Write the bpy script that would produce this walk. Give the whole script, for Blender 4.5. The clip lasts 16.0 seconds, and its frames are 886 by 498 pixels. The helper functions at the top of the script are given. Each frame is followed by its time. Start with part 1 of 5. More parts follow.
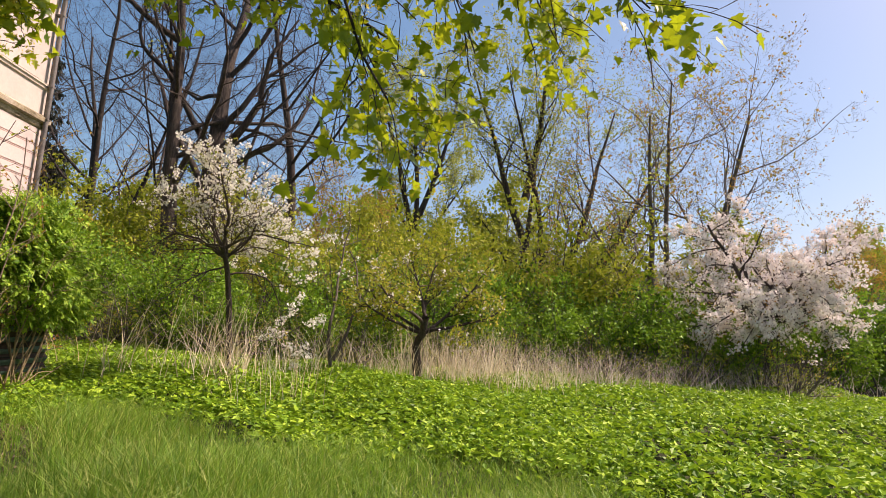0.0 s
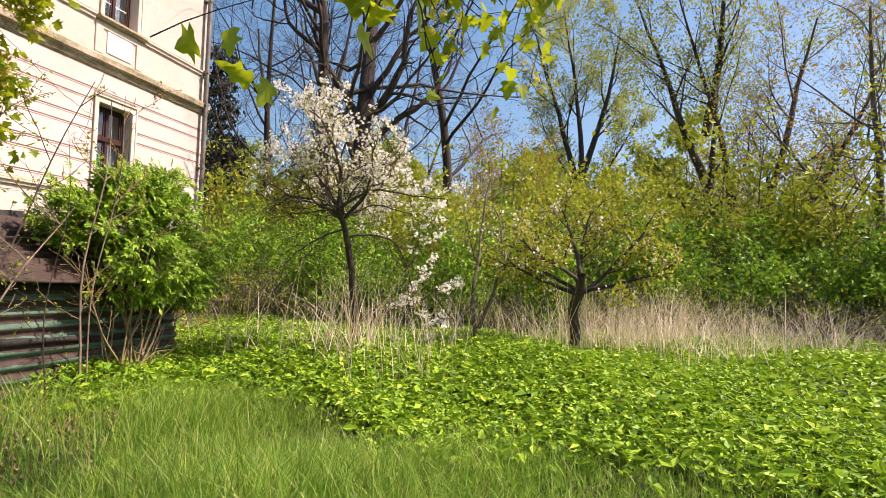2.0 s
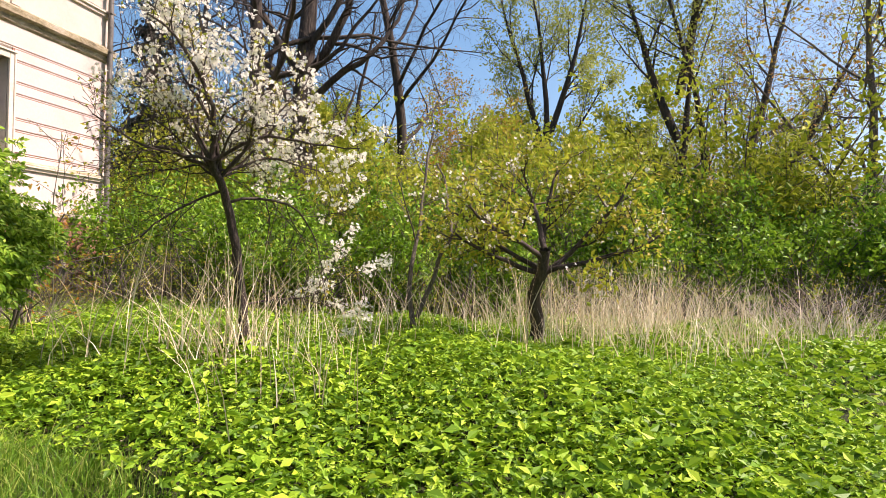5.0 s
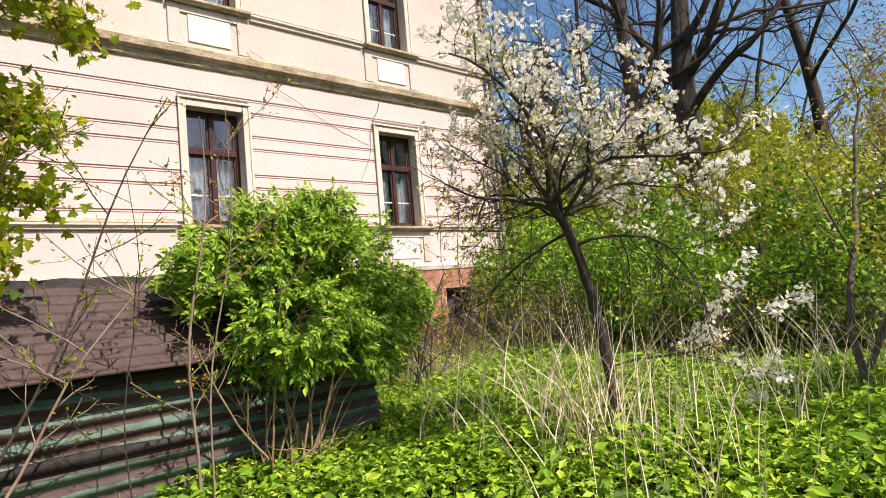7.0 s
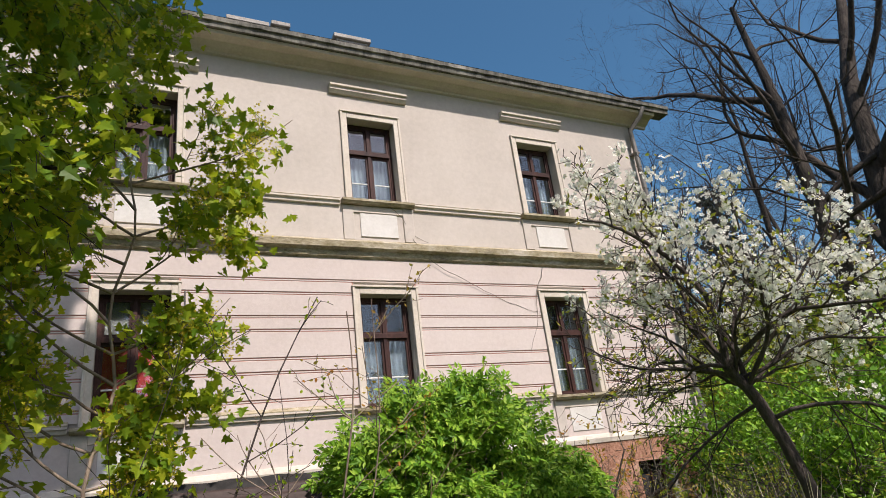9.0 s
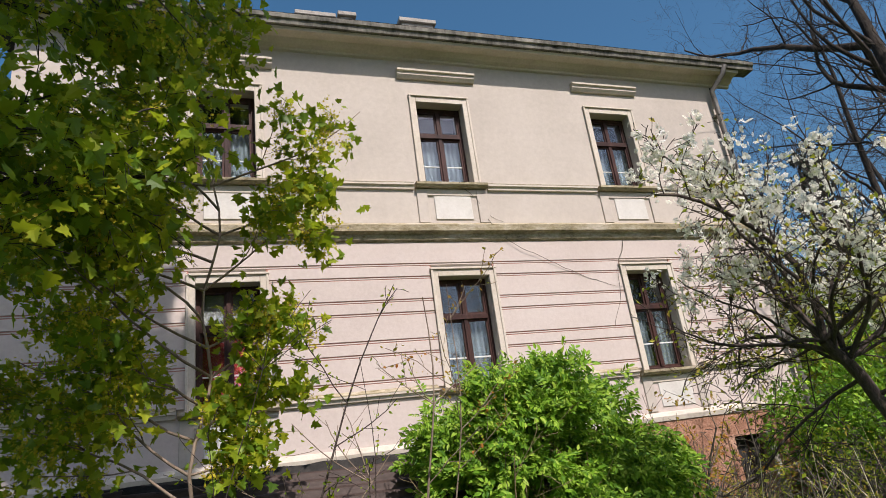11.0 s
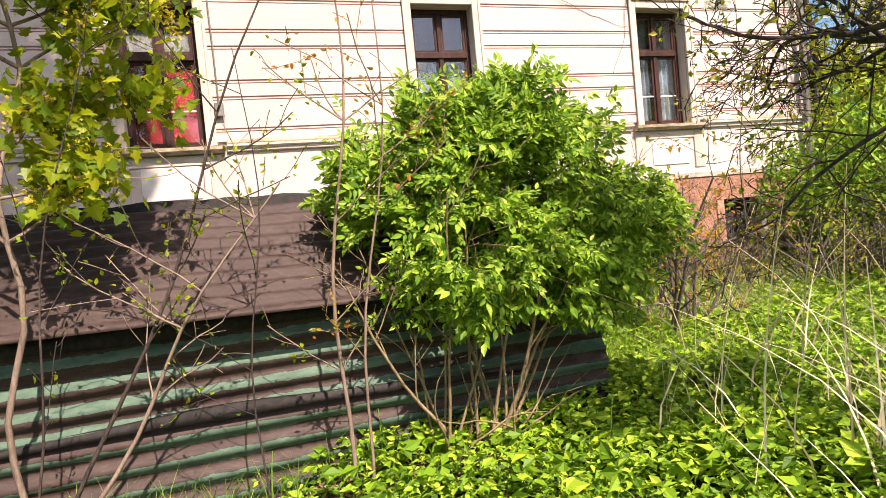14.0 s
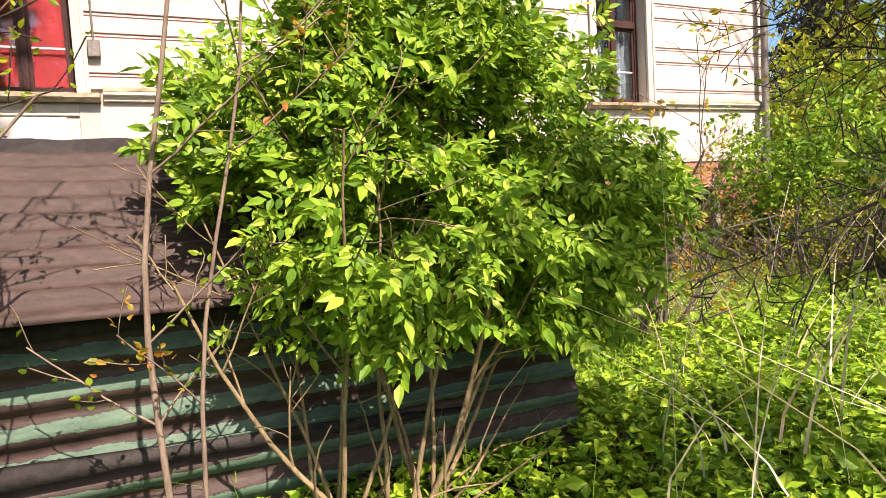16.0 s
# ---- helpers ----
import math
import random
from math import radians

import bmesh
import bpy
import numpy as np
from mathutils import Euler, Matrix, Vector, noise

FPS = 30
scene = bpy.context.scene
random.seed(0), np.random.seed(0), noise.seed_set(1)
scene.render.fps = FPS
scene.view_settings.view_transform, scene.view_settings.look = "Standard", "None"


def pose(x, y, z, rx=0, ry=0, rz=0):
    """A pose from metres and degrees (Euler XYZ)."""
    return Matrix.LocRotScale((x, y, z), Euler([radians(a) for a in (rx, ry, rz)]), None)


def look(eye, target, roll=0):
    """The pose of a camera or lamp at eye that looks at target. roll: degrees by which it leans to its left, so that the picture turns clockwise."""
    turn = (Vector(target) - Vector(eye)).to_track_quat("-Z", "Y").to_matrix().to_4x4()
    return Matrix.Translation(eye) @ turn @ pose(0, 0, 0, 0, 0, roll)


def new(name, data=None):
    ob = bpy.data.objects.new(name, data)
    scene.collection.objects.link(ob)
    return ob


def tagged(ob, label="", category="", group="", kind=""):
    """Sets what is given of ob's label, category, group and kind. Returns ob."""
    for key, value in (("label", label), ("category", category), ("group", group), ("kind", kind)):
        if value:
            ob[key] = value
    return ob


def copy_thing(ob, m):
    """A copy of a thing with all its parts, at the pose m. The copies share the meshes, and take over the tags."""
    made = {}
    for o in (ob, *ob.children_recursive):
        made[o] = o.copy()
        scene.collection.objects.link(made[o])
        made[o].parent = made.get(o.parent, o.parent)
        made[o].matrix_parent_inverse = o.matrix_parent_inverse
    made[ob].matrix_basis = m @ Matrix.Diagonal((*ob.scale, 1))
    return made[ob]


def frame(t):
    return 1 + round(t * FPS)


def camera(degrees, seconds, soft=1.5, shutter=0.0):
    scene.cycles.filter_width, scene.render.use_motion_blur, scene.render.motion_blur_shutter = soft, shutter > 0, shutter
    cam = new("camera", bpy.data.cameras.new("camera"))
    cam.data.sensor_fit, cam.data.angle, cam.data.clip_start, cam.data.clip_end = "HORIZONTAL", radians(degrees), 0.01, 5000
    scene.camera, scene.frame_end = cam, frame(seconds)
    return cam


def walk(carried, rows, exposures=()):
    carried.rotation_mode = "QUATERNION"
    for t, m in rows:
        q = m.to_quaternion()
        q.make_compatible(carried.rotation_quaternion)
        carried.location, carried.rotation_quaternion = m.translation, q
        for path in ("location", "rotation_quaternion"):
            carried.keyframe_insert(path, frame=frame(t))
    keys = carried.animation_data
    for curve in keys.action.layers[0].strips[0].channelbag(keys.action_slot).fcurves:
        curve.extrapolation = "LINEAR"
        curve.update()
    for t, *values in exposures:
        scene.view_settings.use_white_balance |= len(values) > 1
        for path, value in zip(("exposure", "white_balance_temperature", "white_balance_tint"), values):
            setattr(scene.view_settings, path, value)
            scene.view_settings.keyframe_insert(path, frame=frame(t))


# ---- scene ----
cam = camera(71, 16.0, soft=0.6)
PATH = [
    (0, (-8.112, -9.692, 1.445), (-6.129, -9.768, 1.699), 4.3),
    (0.5, (-7.711, -9.73, 1.508), (-5.724, -9.747, 1.734), 3.9),
    (1, (-7.374, -9.724, 1.455), (-5.397, -9.485, 1.644), 2.4),
    (1.5, (-7.046, -9.938, 1.461), (-5.109, -9.461, 1.594), 1.4),
    (2, (-6.678, -10.02, 1.444), (-4.737, -9.55, 1.552), 1.7),
    (2.5, (-6.383, -10.062, 1.43), (-4.407, -9.773, 1.536), 2.9),
    (3, (-5.991, -10.265, 1.361), (-3.999, -10.127, 1.475), 2.9),
    (3.2, (-5.854, -10.296, 1.396), (-3.86, -10.175, 1.506), 3.4),
    (5.3, (-4.615, -9.938, 1.529), (-2.653, -9.55, 1.539), 1.2),
    (5.5, (-4.473, -9.887, 1.51), (-2.518, -9.467, 1.517), 1.2),
    (6, (-4.151, -9.774, 1.624), (-2.365, -8.873, 1.625), -1.8),
    (6.5, (-3.862, -9.846, 1.67), (-2.315, -8.58, 1.718), -4.0),
    (7, (-3.677, -9.84, 1.711), (-2.316, -8.38, 1.836), -4.9),
    (7.5, (-3.569, -9.769, 1.714), (-2.392, -8.186, 2.044), -6.2),
    (8, (-3.495, -9.738, 1.716), (-2.475, -8.076, 2.159), -6.9),
    (8.5, (-3.393, -9.763, 1.763), (-2.487, -8.054, 2.271), -7.4),
    (9, (-3.331, -9.796, 1.832), (-2.453, -8.137, 2.522), -7.3),
    (9.2, (-3.308, -9.785, 1.824), (-2.439, -8.155, 2.59), -7.2),
    (11.3, (-3.282, -9.827, 1.867), (-2.664, -8.02, 2.461), -7.5),
    (11.5, (-3.179, -9.752, 1.849), (-2.57, -7.926, 2.389), -7.2),
    (12, (-2.935, -9.511, 1.742), (-2.328, -7.659, 2.189), -6.8),
    (12.5, (-2.731, -9.241, 1.743), (-2.124, -7.348, 1.967), -6.3),
    (13, (-2.786, -9.202, 1.739), (-2.18, -7.298, 1.823), -5.8),
    (13.5, (-2.749, -9.067, 1.697), (-2.139, -7.163, 1.676), -5.5),
    (14, (-2.556, -8.808, 1.701), (-1.945, -6.905, 1.628), -5.5),
    (14.5, (-2.45, -8.545, 1.682), (-1.828, -6.647, 1.581), -4.9),
    (15, (-2.417, -8.216, 1.711), (-1.736, -6.339, 1.589), -4.1),
    (15.5, (-2.367, -8.008, 1.69), (-1.597, -6.167, 1.553), -3.5),
    (16, (-2.068, -7.698, 1.629), (-1.271, -5.869, 1.492), -3.3),
]
walk(cam, [(t, look(eye, target, roll)) for t, eye, target, roll in PATH], exposures=[(0, 0.44, 7300, 33), (1.5, 0.66, 7100, 32), (3.2, 0.64, 7000, 30), (5.5, 0.74, 6900, 30), (7, 0.45, 6700, 27), (8, 0.14, 6400, 21), (9.2, -0.02, 6200, 19), (11.3, -0.05, 6200, 19), (12, 0.04, 6500, 20), (12.7, 0.32, 6800, 24), (13.5, 0.66, 7000, 29), (16, 0.90, 7100, 30)])

# ---- daylight ----
SUN_TO = Vector((0.12, -0.62, 0.78)).normalized()
world = bpy.data.worlds.new("sky")
scene.world = world
world.use_nodes = True
wn = world.node_tree
sky = wn.nodes.new("ShaderNodeTexSky")
sky.sky_type = "NISHITA"
sky.sun_disc = False
sky.sun_elevation = math.asin(SUN_TO.z)
sky.sun_rotation = math.atan2(SUN_TO.x, SUN_TO.y)
sky.air_density, sky.dust_density, sky.ozone_density = 1.0, 2.6, 3.0
bg = wn.nodes["Background"]
bg.inputs["Strength"].default_value = 0.128
hue = wn.nodes.new("ShaderNodeHueSaturation")
hue.inputs["Saturation"].default_value = 1.22
hue.inputs["Hue"].default_value = 0.481
wn.links.new(sky.outputs[0], hue.inputs["Color"])
wn.links.new(hue.outputs[0], bg.inputs["Color"])
sun = new("sun", bpy.data.lights.new("sun", "SUN"))
sun.data.energy, sun.data.angle, sun.data.color = 5.6, radians(0.55), (1.0, 0.93, 0.82)
sun.matrix_world = look((0, -20, 20), Vector((0, -20, 20)) - SUN_TO)


# ---- materials ----
def material(name, rough=0.8, metal=0.0, spec=0.3):
    m = bpy.data.materials.new(name)
    m.use_nodes = True
    b = m.node_tree.nodes["Principled BSDF"]
    b.inputs["Roughness"].default_value = rough
    b.inputs["Metallic"].default_value = metal
    b.inputs["Specular IOR Level"].default_value = spec
    return m, m.node_tree, b


def nd(tree, kind, **inputs):
    n = tree.nodes.new(kind)
    for k, v in inputs.items():
        n.inputs[k.replace("_", " ")].default_value = v
    return n


def noise_node(tree, scale, detail=5.0, rough=0.6, stretch=(1, 1, 1)):
    co = tree.nodes.new("ShaderNodeTexCoord")
    mp = tree.nodes.new("ShaderNodeMapping")
    mp.inputs["Scale"].default_value = stretch
    tree.links.new(co.outputs["Object"], mp.inputs[0])
    n = nd(tree, "ShaderNodeTexNoise", Scale=scale, Detail=detail, Roughness=rough)
    tree.links.new(mp.outputs[0], n.inputs["Vector"])
    return n.outputs["Fac"]


def ramp(tree, fac, stops):
    r = tree.nodes.new("ShaderNodeValToRGB")
    while len(r.color_ramp.elements) < len(stops):
        r.color_ramp.elements.new(0.5)
    for e, (pos, col) in zip(r.color_ramp.elements, stops):
        e.position, e.color = pos, (*col, 1.0)
    tree.links.new(fac, r.inputs[0])
    return r.outputs[0]


def blend(tree, fac, a, b, mode="MIX"):
    m = tree.nodes.new("ShaderNodeMix")
    m.data_type, m.blend_type = "RGBA", mode
    for sock, v in ((m.inputs[0], fac), (m.inputs[6], a), (m.inputs[7], b)):
        if isinstance(v, (int, float)):
            sock.default_value = v
        elif isinstance(v, tuple):
            sock.default_value = (*v, 1.0)
        else:
            tree.links.new(v, sock)
    return m.outputs[2]


def bump(tree, bsdf, height, strength, dist=0.01):
    b = nd(tree, "ShaderNodeBump", Strength=strength, Distance=dist)
    tree.links.new(height, b.inputs["Height"])
    tree.links.new(b.outputs[0], bsdf.inputs["Normal"])


def mottled(name, dark, mid, light, scale=1.5, fine=40.0, rough=0.85, bump_s=0.3, bump_d=0.01, stretch=(1, 1, 1), spec=0.25, metal=0.0):
    """A surface with stains at one scale and grain at another."""
    m, t, b = material(name, rough, metal, spec)
    big = noise_node(t, scale, 6, 0.65, stretch)
    small = noise_node(t, fine, 4, 0.7, stretch)
    c = ramp(t, big, [(0.3, dark), (0.5, mid), (0.72, light)])
    c = blend(t, 0.35, c, ramp(t, small, [(0.35, dark), (0.65, light)]), "MIX")
    t.links.new(c, b.inputs["Base Color"])
    bump(t, b, small, bump_s, bump_d)
    return m


def leafy(name, cols, back, rough=0.5, through_light=0.45, gloss=0.35):
    """Leaves: each one a shade of its own, letting light through."""
    m, t, b = material(name, rough, 0, gloss)
    g = t.nodes.new("ShaderNodeNewGeometry")
    stops = [(i / (len(cols) - 1), c) for i, c in enumerate(cols)]
    c = ramp(t, g.outputs["Random Per Island"], stops)
    t.links.new(c, b.inputs["Base Color"])
    tr = t.nodes.new("ShaderNodeBsdfTranslucent")
    c2 = blend(t, 0.55, c, back)
    t.links.new(c2, tr.inputs["Color"])
    mx = t.nodes.new("ShaderNodeMixShader")
    mx.inputs[0].default_value = through_light
    t.links.new(b.outputs[0], mx.inputs[1])
    t.links.new(tr.outputs[0], mx.inputs[2])
    t.links.new(mx.outputs[0], t.nodes["Material Output"].inputs["Surface"])
    return m


# soil and low plants
M_SOIL = mottled("soil_and_moss", (0.015, 0.018, 0.006), (0.03, 0.04, 0.012), (0.07, 0.075, 0.03), 1.2, 25, 0.95, 0.6, 0.03)
M_GOUT = leafy("goutweed_leaf", [(0.045, 0.11, 0.008), (0.125, 0.265, 0.014), (0.235, 0.40, 0.021), (0.38, 0.53, 0.04)], (0.36, 0.58, 0.03), 0.5, 0.25, 0.22)
M_GRASS = leafy("meadow_grass", [(0.05, 0.14, 0.012), (0.115, 0.26, 0.02), (0.20, 0.35, 0.034), (0.42, 0.44, 0.12)], (0.30, 0.50, 0.05), 0.5, 0.35)
M_STRAW = leafy("dry_straw", [(0.46, 0.35, 0.20), (0.66, 0.54, 0.36), (0.78, 0.69, 0.50), (0.84, 0.78, 0.63)], (0.75, 0.65, 0.45), 0.7, 0.25, 0.2)
M_REED = leafy("pinkish_dead_stalks", [(0.40, 0.29, 0.23), (0.62, 0.49, 0.41), (0.74, 0.64, 0.56), (0.82, 0.74, 0.67)], (0.75, 0.66, 0.52), 0.7, 0.25, 0.2)
M_LITTER = leafy("fallen_leaf", [(0.10, 0.06, 0.03), (0.22, 0.14, 0.08), (0.34, 0.24, 0.15), (0.45, 0.36, 0.26)], (0.3, 0.2, 0.1), 0.8, 0.1, 0.15)
# barks
M_BARK_DARK = mottled("dark_plum_bark", (0.02, 0.016, 0.014), (0.055, 0.04, 0.034), (0.13, 0.10, 0.085), 6, 60, 0.85, 0.8, 0.02, (1, 1, 0.35))
M_BARK_GREY = mottled("grey_bark", (0.045, 0.038, 0.03), (0.11, 0.095, 0.075), (0.22, 0.19, 0.15), 5, 50, 0.9, 0.8, 0.02, (1, 1, 0.3))
M_BARK_MAPLE = mottled("old_furrowed_bark", (0.018, 0.014, 0.011), (0.05, 0.04, 0.032), (0.11, 0.09, 0.07), 4, 22, 0.92, 1.0, 0.05, (1, 1, 0.18))
M_BARK_PALE = mottled("pale_sapling_bark", (0.09, 0.065, 0.045), (0.22, 0.165, 0.12), (0.36, 0.28, 0.21), 9, 70, 0.8, 0.5, 0.01, (1, 1, 0.3))
M_BARK_ELDER = mottled("elder_bark", (0.10, 0.075, 0.035), (0.24, 0.175, 0.09), (0.40, 0.31, 0.18), 9, 60, 0.85, 0.7, 0.015, (1, 1, 0.3))
# leaves and flowers
M_ELDER = leafy("elder_leaf", [(0.038, 0.11, 0.008), (0.115, 0.245, 0.013), (0.195, 0.345, 0.02), (0.35, 0.48, 0.06)], (0.38, 0.57, 0.04), 0.5, 0.25, 0.2)
M_MAPLE = leafy("young_maple_leaf", [(0.05, 0.115, 0.009), (0.125, 0.225, 0.013), (0.24, 0.33, 0.016), (0.42, 0.44, 0.022)], (0.56, 0.66, 0.018), 0.45, 0.45, 0.3)
M_MAPLE_FLOWER = leafy("maple_flower", [(0.48, 0.45, 0.022), (0.672, 0.57, 0.033), (0.544, 0.39, 0.022)], (0.7, 0.65, 0.05), 0.6, 0.4)
M_PETAL = leafy("white_petal", [(0.80, 0.78, 0.66), (0.88, 0.86, 0.76), (0.92, 0.91, 0.85)], (0.92, 0.91, 0.80), 0.6, 0.45, 0.2)
M_PETAL_PINK = leafy("faded_white_petal", [(0.76, 0.68, 0.62), (0.86, 0.81, 0.77), (0.91, 0.89, 0.86)], (0.88, 0.82, 0.76), 0.6, 0.3, 0.2)
M_YOUNG = leafy("young_fruit_leaf", [(0.16, 0.255, 0.0165), (0.272, 0.36, 0.022), (0.384, 0.39, 0.033), (0.48, 0.33, 0.055)], (0.5, 0.55, 0.05), 0.5, 0.45)
M_SHRUB = leafy("shrub_leaf", [(0.025, 0.07, 0.006), (0.085, 0.20, 0.012), (0.16, 0.33, 0.020), (0.29, 0.45, 0.035)], (0.32, 0.54, 0.04), 0.5, 0.24, 0.2)
M_WILLOW = leafy("willow_leaf", [(0.192, 0.255, 0.033), (0.288, 0.33, 0.055), (0.352, 0.375, 0.088)], (0.45, 0.5, 0.1), 0.55, 0.5)
M_SPRING = leafy("spring_wood_leaf", [(0.13, 0.20, 0.014), (0.28, 0.35, 0.02), (0.42, 0.44, 0.035), (0.42, 0.41, 0.05)], (0.46, 0.55, 0.05), 0.55, 0.30, 0.2)
M_CONIFER = leafy("conifer_needles", [(0.0096, 0.0168, 0.0096), (0.018, 0.0288, 0.0144), (0.036, 0.0408, 0.0216)], (0.05, 0.08, 0.02), 0.6, 0.1)
M_BUD = leafy("reddish_young_leaf", [(0.224, 0.255, 0.022), (0.384, 0.24, 0.033), (0.48, 0.15, 0.033)], (0.5, 0.4, 0.06), 0.5, 0.45)


# ---- mesh helpers ----
def np_mesh(name, verts, faces, mat, smooth=False):
    """A mesh from arrays: verts (n, 3), faces (m, k)."""
    verts, faces = np.asarray(verts, np.float32), np.asarray(faces, np.int32)
    me = bpy.data.meshes.new(name)
    k = faces.shape[1]
    me.vertices.add(len(verts))
    me.vertices.foreach_set("co", verts.ravel())
    me.loops.add(faces.size)
    me.loops.foreach_set("vertex_index", faces.ravel())
    me.polygons.add(len(faces))
    me.polygons.foreach_set("loop_start", np.arange(0, faces.size, k, dtype=np.int32))
    me.polygons.foreach_set("use_smooth", np.full(len(faces), smooth))
    me.update(calc_edges=True)
    me.materials.append(mat)
    return me


def part(name, bm, mat, parent=None, label=""):
    """Links a bmesh, or a mesh, as one object under its thing."""
    if isinstance(bm, bmesh.types.BMesh):
        me = bpy.data.meshes.new(name)
        bm.normal_update()
        bm.to_mesh(me)
        bm.free()
        me.materials.append(mat)
    else:
        me = bm
    ob = new(name, me)
    if parent is not None:
        ob.parent = parent
    if label:
        tagged(ob, label)
    return ob


def thing(name, label, category, at=(0, 0, 0), group="", kind=""):
    ob = new(name)
    ob.location = at
    ob.empty_display_size = 0.1
    return tagged(ob, label, category, group, kind)


def add_box(bm, lo, hi, bevel=0.0):
    c = [(a + b) / 2 for a, b in zip(lo, hi)]
    s = [max(abs(b - a), 1e-4) for a, b in zip(lo, hi)]
    r = bmesh.ops.create_cube(bm, size=1.0, matrix=Matrix.Translation(c) @ Matrix.Diagonal((*s, 1)))
    if bevel:
        es = list({e for v in r["verts"] for e in v.link_edges})
        bmesh.ops.bevel(bm, geom=es, offset=bevel, segments=1, affect="EDGES")


def boxes(*items, bevel=0.0):
    bm = bmesh.new()
    for lo, hi in items:
        add_box(bm, lo, hi, bevel)
    return bm


def profile_x(pts, x0, x1, steps=1, wear=0.0, rng=None):
    """A moulding: the outline pts (y, z), run along x from x0 to x1; wear makes its edge uneven."""
    bm = bmesh.new()
    rows = []
    for i in range(steps + 1):
        x = x0 + (x1 - x0) * i / steps
        rows.append([bm.verts.new((x, y + (rng.normal(0, wear) if rng is not None else 0), z + (rng.normal(0, wear) if rng is not None else 0))) for y, z in pts])
    n = len(pts)
    for a, b in zip(rows, rows[1:]):
        for k in range(n):
            bm.faces.new((a[k], a[(k + 1) % n], b[(k + 1) % n], b[k]))
    bm.faces.new(rows[0][::-1])
    bm.faces.new(rows[-1])
    bmesh.ops.recalc_face_normals(bm, faces=bm.faces)
    return bm


def tubes(paths):
    """Verts and quads of tubes along polylines: (points, radii, sides)."""
    vs, fs, base = [], [], 0
    for pts, rad, m in paths:
        pts = np.asarray(pts, float)
        n = len(pts)
        tan = np.gradient(pts, axis=0)
        tan /= np.linalg.norm(tan, axis=1)[:, None] + 1e-9
        ref = np.array([0.31, 0.95, 0.0]) if abs(tan[0][2]) > 0.5 else np.array([0.0, 0.1, 1.0])
        u = np.cross(tan, ref)
        u /= np.linalg.norm(u, axis=1)[:, None] + 1e-9
        w = np.cross(tan, u)
        a = np.arange(m) * 2 * math.pi / m
        ring = pts[:, None, :] + np.asarray(rad)[:, None, None] * (np.cos(a)[None, :, None] * u[:, None, :] + np.sin(a)[None, :, None] * w[:, None, :])
        vs.append(ring.reshape(-1, 3))
        i = np.arange(n - 1)[:, None] * m
        j = np.arange(m)[None, :]
        k = (j + 1) % m
        fs.append(np.stack([i + j, i + k, i + m + k, i + m + j], -1).reshape(-1, 4) + base)
        base += n * m
    return np.concatenate(vs), np.concatenate(fs)


LEAF = (np.array([(0, 0, 0), (-0.28, 0.45, 0.07), (0, 1.0, -0.10), (0.28, 0.45, 0.07)]), np.array([(0, 2, 1), (0, 3, 2)]))
LEAF6 = (np.array([(0, 0, 0), (-0.24, 0.25, 0.05), (-0.25, 0.58, 0.04), (0, 1.0, -0.16), (0.25, 0.58, 0.04), (0.24, 0.25, 0.05), (0, 0.45, -0.02)]),
         np.array([(0, 6, 1), (1, 6, 2), (2, 6, 3), (3, 6, 4), (4, 6, 5), (5, 6, 0)]))


LEAF_POINT = (np.array([(0, 0, 0), (-0.21, 0.30, 0.05), (-0.19, 0.60, 0.03), (0, 1.0, -0.12), (0.19, 0.60, 0.03), (0.21, 0.30, 0.05), (0, 0.45, -0.03)]), LEAF6[1])
LEAF4 = (np.array([(0, 0, 0), (-0.27, 0.42, 0.08), (0, 1.0, -0.14), (0.27, 0.42, 0.08), (0, 0.42, -0.02)]), np.array([(0, 4, 1), (1, 4, 2), (2, 4, 3), (3, 4, 0)]))


def star_leaf():
    """A five-lobed maple leaf, slightly cupped."""
    out = [(0, 0), (0.22, -0.06), (0.50, 0.08), (0.30, 0.28), (0.62, 0.50), (0.36, 0.52), (0.24, 0.60), (0.20, 0.80), (0, 1.05)]
    pts = out + [(-x, y) for x, y in out[-2:0:-1]]
    v = [(x, y, 0.12 * abs(x) - 0.10 * y * y) for x, y in pts] + [(0, 0.36, -0.02)]
    c = len(pts)
    return np.array(v), np.array([(c, i, (i + 1) % c) for i in range(c)])


def blossom_shape():
    """A small open flower of five rounded petals."""
    v, f = [(0, 0, 0)], []
    for k in range(5):
        a = k * 2 * math.pi / 5
        for da, r, z in ((-0.5, 0.42, 0.1), (0, 0.5, 0.16), (0.5, 0.42, 0.1)):
            v.append((r * math.cos(a + da), r * math.sin(a + da), z))
        b = 1 + 3 * k
        f += [(0, b, b + 1), (0, b + 1, b + 2)]
    return np.array(v), np.array(f)


MAPLE_LEAF = star_leaf()
FLOWER = blossom_shape()


